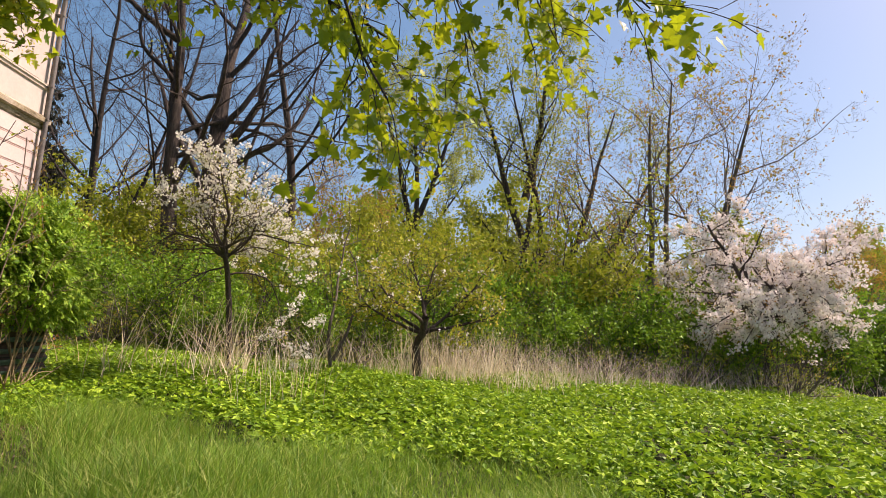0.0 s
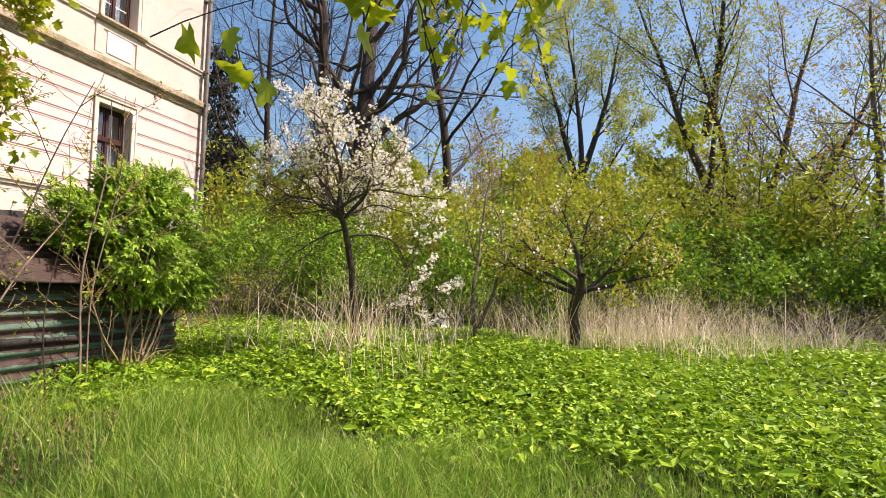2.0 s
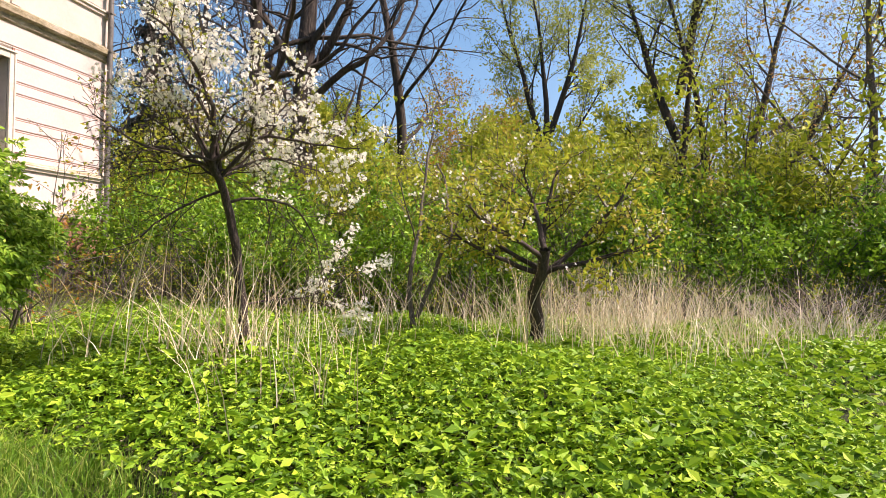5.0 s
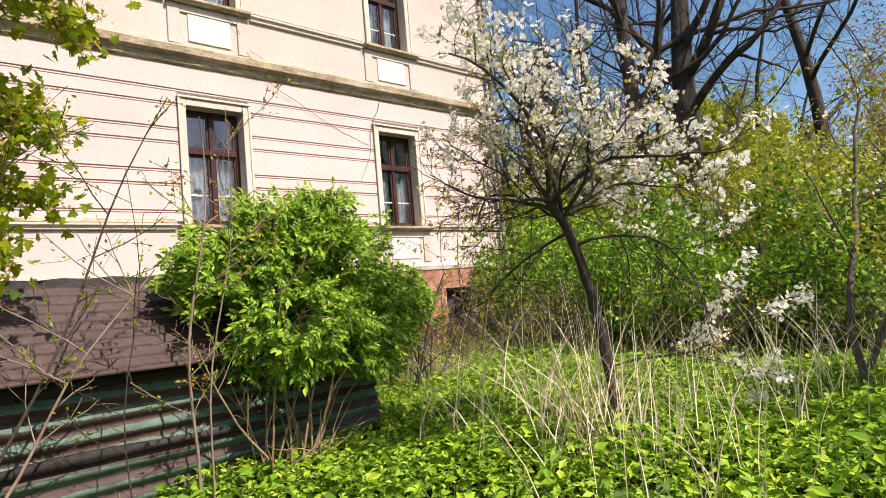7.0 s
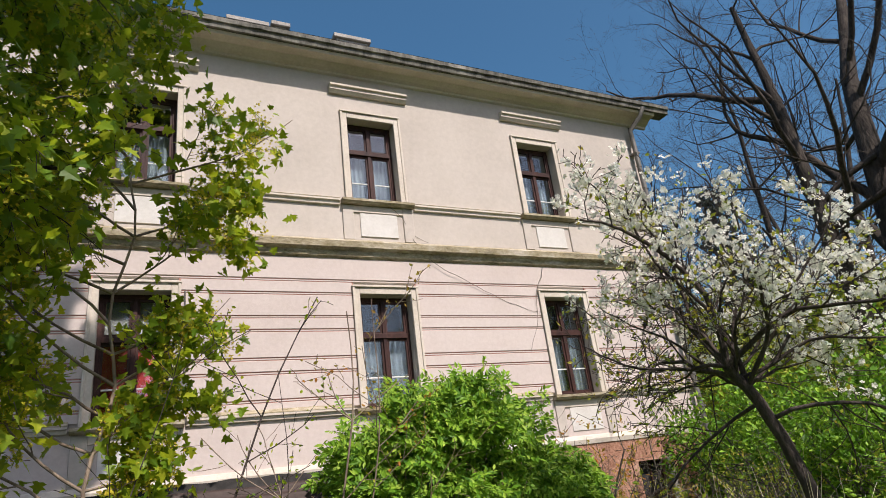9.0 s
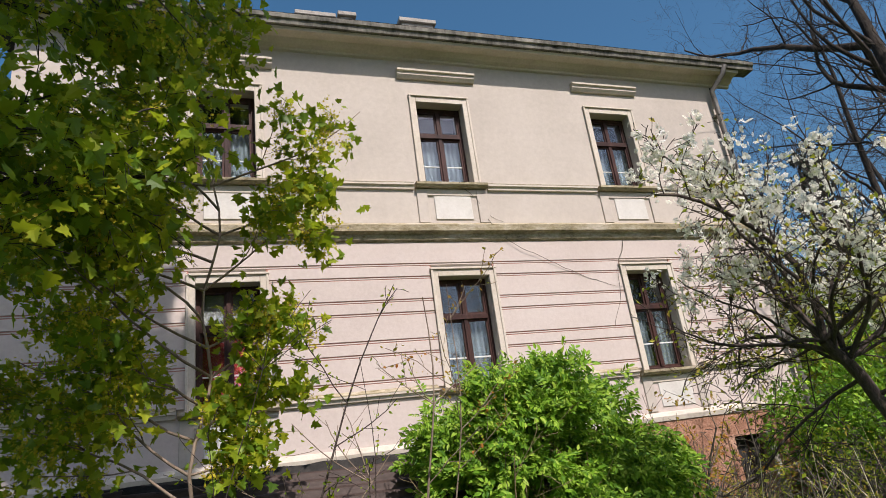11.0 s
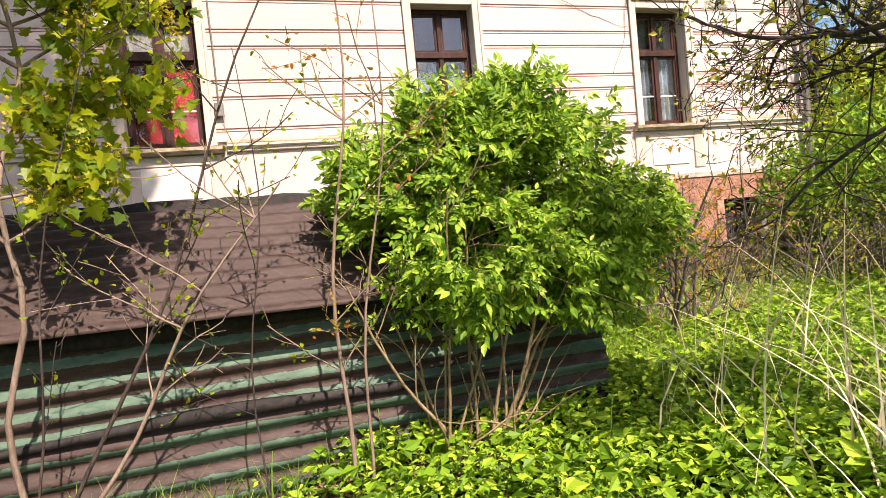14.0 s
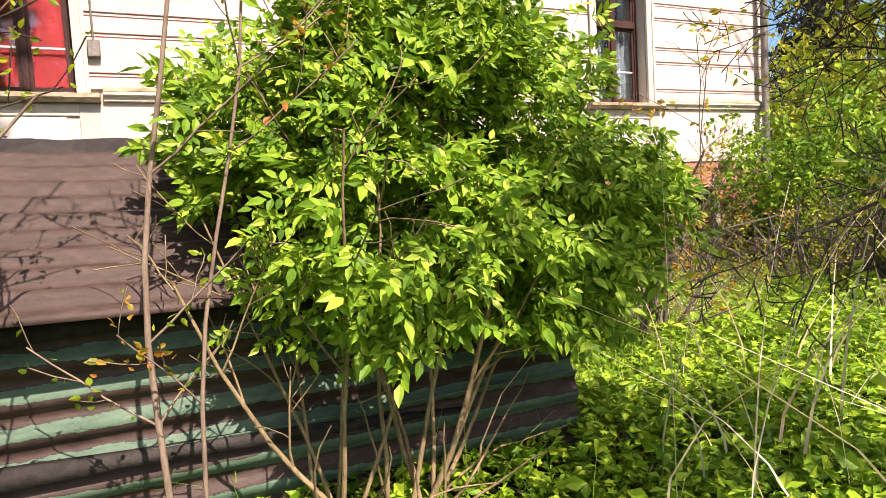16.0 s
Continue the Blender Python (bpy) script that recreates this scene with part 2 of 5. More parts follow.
def scatter(shape, pos, out, size, rng, flat=0.0, droop=0.0, face=(0, 0, 1.0)):
    """Copies of a leaf shape at pos, pointing along out, of the given sizes, with a random roll; flat turns their faces up."""
    sv, sf = shape
    n = len(pos)
    out = np.asarray(out, float)
    out = out + np.array([0, 0, -droop])
    out /= np.linalg.norm(out, axis=1)[:, None] + 1e-9
    r = rng.normal(size=(n, 3)) * (1 - flat) + np.array(face) * flat * 2
    side = np.cross(out, r)
    side /= np.linalg.norm(side, axis=1)[:, None] + 1e-9
    nor = np.cross(side, out)
    nor *= np.where(nor @ np.array(face) < 0, -1, 1)[:, None] if flat > 0.3 else 1
    v = pos[:, None, :] + size[:, None, None] * (sv[None, :, :1] * side[:, None, :] + sv[None, :, 1:2] * out[:, None, :] + sv[None, :, 2:] * nor[:, None, :])
    f = sf[None] + (np.arange(n) * len(sv))[:, None, None]
    return v.reshape(-1, 3), f.reshape(-1, sf.shape[1])


def unit(v):
    return v / (np.linalg.norm(v) + 1e-9)


def limb(rng, p, d, length, r0, r1, n, wob, up):
    """One bending branch: points and radii."""
    pts, d = [np.array(p, float)], unit(np.array(d, float))
    for _ in range(n):
        d = unit(d + rng.normal(0, wob, 3) + np.array([0, 0, up]))
        pts.append(pts[-1] + d * length / n)
    return np.array(pts), np.linspace(r0, r1, n + 1)


def grow(rng, paths, p, d, length, r0, level, spec):
    """Branches of branches, added to paths as (points, radii, sides, level)."""
    s = spec[level]
    pts, rad = limb(rng, p, d, length, r0, max(r0 * s.get("taper", 0.35), 0.0025), s.get("n", 5), s["wob"], s["up"])
    paths.append((pts, rad, s["sides"], level))
    if level + 1 >= len(spec):
        return
    for k in range(s["kids"]):
        f = s["from"] + (1 - s["from"]) * (k + rng.uniform(0.2, 1.0)) / s["kids"]
        f = min(f, 0.999)
        i = f * (len(pts) - 1)
        a, b = int(i), i - int(i)
        q = pts[a] * (1 - b) + pts[a + 1] * b
        rr = rad[a] * (1 - b) + rad[a + 1] * b
        t = unit(pts[a + 1] - pts[a])
        side = unit(np.cross(t, rng.normal(size=3)))
        ang = radians(s["angle"] * rng.uniform(0.7, 1.3))
        dd = t * math.cos(ang) + side * math.sin(ang)
        grow(rng, paths, q, dd, length * s["ratio"] * rng.uniform(0.6, 1.2) * (1.15 - 0.5 * f), rr * s.get("thin", 0.6), level + 1, spec)


def along(rng, paths, levels, count, spread):
    """Random places on the branches of the given levels, with ways outward."""
    sel = [p for p in paths if p[3] in levels]
    w = np.array([np.linalg.norm(p[0][-1] - p[0][0]) for p in sel])
    pick = rng.choice(len(sel), count, p=w / w.sum())
    f = rng.uniform(0.15, 1.0, count)
    pos, out = np.empty((count, 3)), np.empty((count, 3))
    for i, (k, g) in enumerate(zip(pick, f)):
        pts = sel[k][0]
        a = min(int(g * (len(pts) - 1)), len(pts) - 2)
        b = g * (len(pts) - 1) - a
        pos[i] = pts[a] * (1 - b) + pts[a + 1] * b
        out[i] = unit(pts[a + 1] - pts[a])
    pos += rng.normal(0, spread, (count, 3))
    out = out * 0.5 + rng.normal(0, 0.6, (count, 3))
    return pos, out


def wood_parts(paths, parent, bark, single=(("trunk", 0),), rest="branchwork"):
    """The thick limbs as parts of their own, by level, and the fine rest as one."""
    levels = dict((l, n) for n, l in single)
    for p, r, m, l in paths:
        if l in levels:
            part(levels[l], np_mesh(levels[l], *tubes([(p, r, m)]), bark, True), None, parent)
    sel = [(p, r, m) for p, r, m, l in paths if l not in levels]
    if sel:
        tagged(part(rest, np_mesh(rest, *tubes(sel), bark, True), None, parent), kind="stuff")


def ground_z(x, y):
    """The lay of the land."""
    x, y = np.asarray(x, float), np.asarray(y, float)
    up = np.clip((y + 5.0) / 5.0, 0, 1)
    z = 0.27 + 0.25 * up * up * (3 - 2 * up)
    z = z + 0.05 * np.sin(x * 0.9 + 0.6) * np.cos(y * 0.7) + 0.03 * np.sin(x * 2.3 + y * 1.7)
    low = np.clip((-2.5 - x) / 3.5, 0, 1)
    z = z - 0.20 * low * low * (3 - 2 * low) * np.clip((-5.2 - y) / 2, 0, 1)
    bank = np.clip((x + 2.7) / 0.9, 0, 1) * np.clip((-0.6 - x) / 0.9, 0, 1)
    z = z + 0.15 * bank * np.exp(-((y + 5.3) / 0.62) ** 2)
    east = np.clip((x + 2.4) / 2.6, 0, 1)
    z = z + 0.20 * east * east * (3 - 2 * east) * np.clip((-2.0 - y) / 3.0, 0, 1)
    far = np.clip((np.hypot(x + 2, y + 9) - 22) / 60, 0, 1.2)
    z = z + 9.0 * far * far * np.clip((x - 4) / 20, 0, 1)
    return z


# ---- ground ----
def build_ground():
    """One sheet, fine near the path and coarse towards the horizon."""
    def axis(c, near, far):
        a = [c + s * v for s in (-1, 1) for v in np.concatenate([np.arange(0.25, near, 0.35), np.geomspace(near, far, 28)])]
        return np.array(sorted([c, *a]))
    xs, ys = axis(0.0, 14, 2500), axis(-8.0, 14, 2500)
    gx, gy = np.meshgrid(xs, ys, indexing="ij")
    gz = ground_z(gx, gy)
    gz = np.minimum(gz, 25) + 0.02 * np.sin(gx * 7) * np.sin(gy * 6.3)
    nx, ny = len(xs), len(ys)
    v = np.stack([gx, gy, gz], -1).reshape(-1, 3)
    i, j = np.meshgrid(np.arange(nx - 1), np.arange(ny - 1), indexing="ij")
    a = (i * ny + j).ravel()
    f = np.stack([a, a + ny, a + ny + 1, a + 1], -1)
    tagged(part("ground", np_mesh("ground", v, f, M_SOIL, True), None), "mossy dark soil under grass and goutweed", "ground", kind="structure")


build_ground()

# ---- house ----
M_PLASTER = mottled("cream_plaster", (0.43, 0.378, 0.32), (0.51, 0.452, 0.385), (0.565, 0.505, 0.437), 0.55, 9, 0.9, 0.25, 0.01)
M_PLASTER_PINK = mottled("pinkish_plaster_bands", (0.49, 0.412, 0.362), (0.565, 0.484, 0.430), (0.61, 0.535, 0.482), 0.6, 14, 0.9, 0.25, 0.01)
M_GROOVE = mottled("red_groove_paint", (0.34, 0.16, 0.12), (0.45, 0.23, 0.18), (0.52, 0.31, 0.25), 2, 30, 0.9, 0.2, 0.005)
M_TRIM = mottled("cream_trim", (0.46, 0.40, 0.315), (0.585, 0.515, 0.42), (0.66, 0.60, 0.51), 1.5, 22, 0.85, 0.3, 0.008)
M_LEDGE = mottled("lichen_stained_ledge", (0.085, 0.07, 0.035), (0.34, 0.28, 0.15), (0.60, 0.53, 0.43), 3.0, 22, 0.95, 0.8, 0.02, (0.5, 1, 1))
M_PANEL = mottled("whitewashed_panel", (0.53, 0.50, 0.445), (0.61, 0.58, 0.52), (0.67, 0.645, 0.59), 3, 25, 0.85, 0.2, 0.006)
M_PLINTH = mottled("crumbling_orange_plinth", (0.18, 0.08, 0.045), (0.40, 0.20, 0.125), (0.55, 0.34, 0.24), 2.2, 18, 0.95, 0.9, 0.04)
M_EAVE = mottled("grey_mouldy_eave", (0.015, 0.015, 0.012), (0.10, 0.097, 0.08), (0.34, 0.32, 0.27), 2.2, 9, 0.9, 0.5, 0.02, (0.9, 1, 0.35))
M_ROOF = mottled("dark_roof_felt", (0.03, 0.028, 0.026), (0.06, 0.055, 0.05), (0.10, 0.09, 0.08), 2, 30, 0.9, 0.4, 0.01)
M_CHIMNEY = mottled("grey_concrete", (0.22, 0.20, 0.17), (0.36, 0.33, 0.29), (0.48, 0.45, 0.40), 3, 25, 0.95, 0.6, 0.02)
M_WOOD = mottled("worn_red_brown_paint", (0.012, 0.006, 0.005), (0.040, 0.016, 0.012), (0.09, 0.04, 0.03), 7, 60, 0.6, 0.4, 0.004, (1, 1, 0.3))
M_BAR = mottled("white_glazing_bar", (0.45, 0.45, 0.42), (0.62, 0.62, 0.58), (0.74, 0.74, 0.70), 8, 60, 0.6, 0.2, 0.004)
M_PIPE = mottled("dull_zinc", (0.09, 0.085, 0.075), (0.17, 0.16, 0.14), (0.28, 0.26, 0.23), 3, 30, 0.6, 0.3, 0.005, metal=0.4)
# near-black, so the rooms' lack of light sits in the colour
M_DARKROOM = mottled("room_shade_and_dark_parts", (0.02, 0.02, 0.02), (0.04, 0.04, 0.04), (0.07, 0.065, 0.06), 1, 12, 0.95, 0.1)
M_RED = mottled("red_blind", (0.14, 0.008, 0.010), (0.30, 0.014, 0.018), (0.42, 0.05, 0.05), 3, 14, 0.7, 0.2, 0.004, (1, 1, 0.5))
M_CURTAIN = mottled("greyish_net_curtain", (0.09, 0.11, 0.12), (0.17, 0.20, 0.21), (0.27, 0.30, 0.31), 4, 40, 0.9, 0.2, 0.01, (3, 1, 0.4))
M_BOARD = mottled("pale_board", (0.10, 0.10, 0.09), (0.22, 0.21, 0.19), (0.36, 0.34, 0.31), 3, 20, 0.9, 0.2)


def glass_material():
    m, t, b = material("window_glass", 0.03, 0, 0.5)
    b.inputs["Base Color"].default_value = (0.75, 0.82, 0.85, 1)
    b.inputs["Transmission Weight"].default_value = 1.0
    b.inputs["IOR"].default_value = 1.75
    bump(t, b, noise_node(t, 3.0, 2), 0.05, 0.01)
    return m


M_GLASS = glass_material()
XL, XR = -6.55, 7.45
COLS = (-1, 0, 1)
CENTRES = [-3.34, 0.60, 4.45]
G0, G1, U0, U1 = 3.05, 4.975, 6.77, 8.52
HW = 0.48
ROWS = ((G0, G1), (U0, U1))
house = thing("house", "two-storey cream and pink plastered old house with brown windows", "house", (0, 0, 0))


def spans(lo, hi, half):
    """Stretches of the front between the windows, each window taking half on both sides."""
    edges = [lo]
    for c in CENTRES:
        edges += [c - half, c + half]
    edges.append(hi)
    return list(zip(edges[::2], edges[1::2]))


def build_house():
    rng = np.random.RandomState(3)
    T = 0.55
    for z0, z1, front in ((2.2, 5.80, 0.03), (5.80, 9.67, 0.0)):
        o0, o1 = (G0, G1) if z0 < 5 else (U0, U1)
        pieces = [((x0, front, z0), (x1, T, z1)) for x0, x1 in spans(XL, XR, HW)]
        for c in CENTRES:
            pieces += [((c - HW, front, z0), (c + HW, T, o0)), ((c - HW, front, o1), (c + HW, T, z1))]
        for lo, hi in pieces:
            part("wall_section", boxes((lo, hi)), M_PLASTER, house)
    part("side_wall", boxes(((XR - 0.55, 0.55, 0.3), (XR, 11, 9.67)), ((XL, 0.55, 0.3), (XL + 0.55, 11, 9.67)), ((XL, 11, 0.3), (XR, 11.5, 9.67))), M_PLASTER, house)
    part("room_wall", boxes(((XL + 0.55, 3.0, 2.2), (XR - 0.55, 3.1, 9.75)), ((XL + 0.55, 0.55, 5.9), (XR - 0.55, 3.0, 6.0)), ((XL + 0.55, 0.55, 2.2), (XR - 0.55, 3.0, 2.3)), ((XL + 0.55, 0.55, 9.6), (XR - 0.55, 3.0, 9.7))), M_DARKROOM, house, "bare room behind the windows, coloured near-black for its dimness")
    # grooved ground storey: flush red backing, proud plaster bands and a fillet in each groove
    part("groove_backing", boxes(*[((x0, 0.010, 3.12), (x1, 0.029, 5.60)) for x0, x1 in spans(XL + 0.01, XR - 0.01, HW + 0.10)]), M_GROOVE, house, "dull red painted wall grooves")
    cuts = [5.21, 4.976, 4.575, 4.351, 3.896, 3.675, 3.25]
    tops = [5.62] + [z - 0.027 for z in cuts]
    lows = [z + 0.027 for z in cuts] + [3.10]
    for i, (zt, zl) in enumerate(zip(tops, lows)):
        if zl > G1 + 0.13:
            runs = [(XL, XR)]
        else:
            runs = spans(XL, XR, HW + 0.125)
        for x0, x1 in runs:
            part("plaster_band", boxes(((x0, -0.005, zl), (x1, 0.0098, zt)), bevel=0.004), M_PLASTER_PINK, house)
    fil = bmesh.new()
    for z in cuts:
        for x0, x1 in ([(XL, XR)] if z > G1 + 0.13 else spans(XL, XR, HW + 0.125)):
            add_box(fil, (x0, 0.001, z - 0.009), (x1, 0.0098, z + 0.009))
    part("groove_fillet", fil, M_PLASTER_PINK, house)
    # string course, ledges, base moulding and plinth
    part("string_course", profile_x([(0, 5.62), (-0.05, 5.66), (-0.06, 5.75), (-0.15, 5.79), (-0.16, 5.90), (-0.02, 5.985), (0, 5.985)], XL - 0.1, XR + 0.1, 160, 0.0025, rng), M_LEDGE, house, "stained and lichen-spotted stone string course")
    for x0, x1 in spans(XL, XR, 0.73):
        part("upper_ledge", profile_x([(0, 6.64), (-0.045, 6.65), (-0.05, 6.70), (-0.085, 6.72), (-0.085, 6.755), (0, 6.785)], x0, x1, 30, 0.0008, rng), M_TRIM, house)
        part("ledge_top", profile_x([(0, 6.787), (-0.088, 6.757), (-0.088, 6.768), (0, 6.80)], x0, x1, 30, 0.0008, rng), M_LEDGE, house, "grimy ledge top")
        part("lower_ledge", profile_x([(0, 2.96), (-0.05, 2.97), (-0.055, 3.02), (-0.09, 3.03), (-0.09, 3.06), (0, 3.115)], x0, x1, 30, 0.0008, rng), M_TRIM, house)
        part("ledge_top", profile_x([(0, 3.117), (-0.092, 3.062), (-0.092, 3.074), (0, 3.135)], x0, x1, 30, 0.0015, rng), M_LEDGE, house, "grimy ledge top")
    part("apron", boxes(((XL, -0.006, 2.28), (XR, 0.028, 2.955))), M_PLASTER_PINK, house)
    part("base_moulding", profile_x([(0.03, 2.12), (-0.075, 2.12), (-0.09, 2.20), (-0.05, 2.27), (0.03, 2.29)], XL - 0.05, XR + 0.05, 80, 0.001, rng), M_TRIM, house)
    pl = bmesh.new()
    BW = (5.42, 6.16)
    for x0, x1, z0, z1 in ((XL, BW[0], -0.2, 2.12), (BW[1], XR, -0.2, 2.12), (BW[0], BW[1], 1.70, 2.12), (BW[0], BW[1], -0.2, 0.85)):
        add_box(pl, (x0, -0.055, z0), (x1, 0.55, z1))
    part("plinth", pl, M_PLINTH, house, "crumbling orange-red brick plinth")
    w = part("basement_window", boxes(((BW[0], 0.12, 0.85), (BW[0] + 0.05, 0.18, 1.70)), ((BW[1] - 0.05, 0.12, 0.85), (BW[1], 0.18, 1.70)), ((BW[0], 0.12, 1.65), (BW[1], 0.18, 1.70)), ((BW[0] + 0.42, 0.12, 0.85), (BW[0] + 0.46, 0.18, 1.70))), M_WOOD, house)
    # opaque sheet whose colour stands for the unlit basement
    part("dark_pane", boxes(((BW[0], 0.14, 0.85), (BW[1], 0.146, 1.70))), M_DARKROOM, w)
    for x, mat, label in ((BW[0] - 0.16, M_PLINTH, "crumbling orange pier beside the basement window"), (BW[1] + 0.003, M_CHIMNEY, "grey rendered pier beside the basement window")):
        part("window_pier", boxes(((x, -0.085, 0.3), (x + 0.155, -0.056, 1.72)), bevel=0.008), mat, house, label)
    # cornice, gutter, roof, chimneys, pipe
    part("cornice", profile_x([(0, 9.44), (-0.05, 9.46), (-0.06, 9.50), (-0.14, 9.53), (-0.19, 9.57), (-0.23, 9.60), (-0.42, 9.61), (-0.44, 9.665), (0, 9.667)], XL - 0.35, XR + 0.55, 60, 0.001, rng), M_TRIM, house)
    part("eave_board", profile_x([(-0.20, 9.672), (-0.50, 9.672), (-0.515, 9.76), (-0.55, 9.775), (-0.555, 9.86), (-0.50, 9.90), (-0.20, 9.92)], XL - 0.55, XR + 0.95, 90, 0.003, rng), M_EAVE, house, "mould-blackened grey eave and gutter")
    rb = bmesh.new()
    A = [rb.verts.new(p) for p in ((XL - 0.52, -0.52, 9.90), (XR + 0.90, -0.52, 9.90), (XR + 0.90, 11.6, 9.90), (XL - 0.52, 11.6, 9.90))]
    B = [rb.verts.new(p) for p in ((XL + 5, 5.5, 11.7), (XR - 5, 5.5, 11.7))]
    for f in ((A[0], A[1], B[1], B[0]), (A[1], A[2], B[1]), (A[2], A[3], B[0], B[1]), (A[3], A[0], B[0]), (A[3], A[2], A[1], A[0])):
        rb.faces.new(f)
    part("roof", rb, M_ROOF, house)
    for x, wdt, y, h in ((1.365, 0.85, 2.6, 12.8), (-0.47, 0.32, 2.6, 12.78), (-1.25, 0.85, 2.6, 12.68)):
        ch = part("chimney", boxes(((x - wdt / 2, y, 10.0), (x + wdt / 2, y + 0.5, h - 0.12)), bevel=0.01), M_CHIMNEY, house, "grey concrete chimney")
        part("chimney_cap", boxes(((x - wdt / 2 - 0.07, y - 0.07, h - 0.12), (x + wdt / 2 + 0.07, y + 0.57, h)), bevel=0.012), M_CHIMNEY, ch)
    z = np.linspace(9.25, 0.7, 24)
    pth = np.stack([np.full(24, XR - 0.10), np.full(24, -0.15), z], -1)
    pth = np.concatenate([[(XR + 0.10, -0.52, 9.72), (XR + 0.04, -0.46, 9.52)], pth])
    dp = part("downpipe", np_mesh("downpipe", *tubes([(pth, np.full(len(pth), 0.058), 12)]), M_PIPE, True), None, house, "dull zinc downpipe at the house corner")
    for zz in (8.6, 6.7, 5.85, 4.2, 2.6):
        part("pipe_bracket", boxes(((XR - 0.17, -0.215, zz), (XR - 0.03, -0.0, zz + 0.035))), M_PIPE, dp)


def build_window(c, z0, z1, upper, red=False):
    """A casing with a recessed four-light wooden window."""
    o, y0 = 0.12, -0.035
    win = part("window", boxes(((c - HW, y0, z1), (c + HW, 0.02, z1 + o)), bevel=0.008), M_TRIM, house, "brown wooden four-light window in a cream casing")
    for s in (-1, 1):
        a, b_, e = c + s * HW, c + s * (HW + o), c + s * (HW + o + 0.012)
        part("casing_jamb", boxes(((min(a, b_), y0, z0), (max(a, b_), 0.02, z1 + o)), bevel=0.008), M_TRIM, win)
        k = e - s * 0.042
        part("casing_bead", boxes(((min(k, e), y0 - 0.02, z0), (max(k, e), y0 + 0.001, z1 + o)), bevel=0.006), M_TRIM, win)
    part("casing_cap", boxes(((c - HW - o - 0.02, y0 - 0.03, z1 + o), (c + HW + o + 0.02, 0.02, z1 + o + 0.035)), bevel=0.006), M_TRIM, win)
    part("window_sill", profile_x([(0.2, z0 - 0.10), (-0.10, z0 - 0.10), (-0.15, z0 - 0.06), (-0.15, z0 - 0.015), (0.2, z0 + 0.012)], c - HW - 0.22, c + HW + 0.22, 14, 0.001, np.random.RandomState(int(abs(c) * 7) + int(z0))), M_LEDGE, win, "weathered stone sill")
    # reveal
    ya = 0.20
    h = z1 - z0
    ztr = z0 + h * 0.64
    def bar(name, x0, x1, za, zb, yy0=ya, yy1=ya + 0.07, mat=M_WOOD):
        part(name, boxes(((x0, yy0, za), (x1, yy1, zb)), bevel=0.005), mat, win)
    bar("frame_stile", c - HW, c - HW + 0.06, z0, z1)
    bar("frame_stile", c + HW - 0.06, c + HW, z0, z1)
    bar("frame_head", c - HW + 0.06, c + HW - 0.06, z1 - 0.07, z1)
    bar("frame_foot", c - HW + 0.06, c + HW - 0.06, z0, z0 + 0.06)
    bar("transom", c - HW + 0.06, c + HW - 0.06, ztr - 0.045, ztr + 0.045, ya - 0.03, ya + 0.07)
    bar("mullion", c - 0.035, c + 0.035, z0 + 0.06, z1 - 0.07, ya - 0.012, ya + 0.062)
    for s in (-1, 1):
        xa, xb = (c - HW + 0.06, c - 0.035) if s < 0 else (c + 0.035, c + HW - 0.06)
        for za, zb in ((z0 + 0.06, ztr - 0.045), (ztr + 0.045, z1 - 0.07)):
            sash = boxes(((xa, ya + 0.02, za), (xa + 0.035, ya + 0.05, zb)), ((xb - 0.035, ya + 0.02, za), (xb, ya + 0.05, zb)), ((xa + 0.035, ya + 0.02, zb - 0.04), (xb - 0.035, ya + 0.05, zb)), ((xa + 0.035, ya + 0.02, za), (xb - 0.035, ya + 0.05, za + 0.04)))
            part("sash", sash, M_WOOD, win)
            g = part("pane", boxes(((xa + 0.02, ya + 0.033, za + 0.02), (xb - 0.02, ya + 0.037, zb - 0.02))), M_GLASS, win)
            g.visible_shadow = False
        bar("glazing_bar", xa + 0.035, xb - 0.035, z0 + 0.06 + (ztr - z0) * 0.36, z0 + 0.085 + (ztr - z0) * 0.36, ya + 0.018, ya + 0.032, M_BAR)
    # what hangs behind the panes
    if red:
        for s in (-1, 1):
            part("red_blind", boxes(((c + s * 0.225 - 0.20, ya + 0.075, z0 + 0.04), (c + s * 0.225 + 0.20, ya + 0.085, ztr))), M_RED, win, "red blind behind the panes")
        part("boarded_top", boxes(((c - HW + 0.05, ya + 0.075, ztr), (c + HW - 0.05, ya + 0.085, z1 - 0.05))), M_BOARD, win, "pale board in the top lights")
    else:
        for s in (-1, 1):
            n = 26
            x = np.linspace(0, 0.40, n)
            yy = ya + 0.16 + 0.02 * np.sin(x * 60 + s)
            v = np.concatenate([np.stack([c + s * (0.05 + x), yy, np.full(n, z0 + 0.02)], -1), np.stack([c + s * (0.05 + x), yy, np.full(n, z0 + h * 0.62)], -1)])
            f = np.array([(i, i + 1, n + i + 1, n + i) for i in range(n - 1)])
            part("curtain", np_mesh("curtain", v, f, M_CURTAIN, True), None, win, "thin greyish net curtain")
    # panel beneath
    zb, zt = (5.99, z0 - 0.11) if upper else (2.30, z0 - 0.11)
    for s in (-1, 1):
        part("apron_strip", boxes(((c + s * 0.585 - 0.10, -0.035, zb), (c + s * 0.585 + 0.10, 0.01, zt)), bevel=0.005), M_PLASTER, win)
    part("apron_panel", boxes(((c - 0.36, -0.022, zb + 0.07), (c + 0.36, -0.007, zt - 0.14)), bevel=0.006), M_PANEL, win, "whitewashed panel")
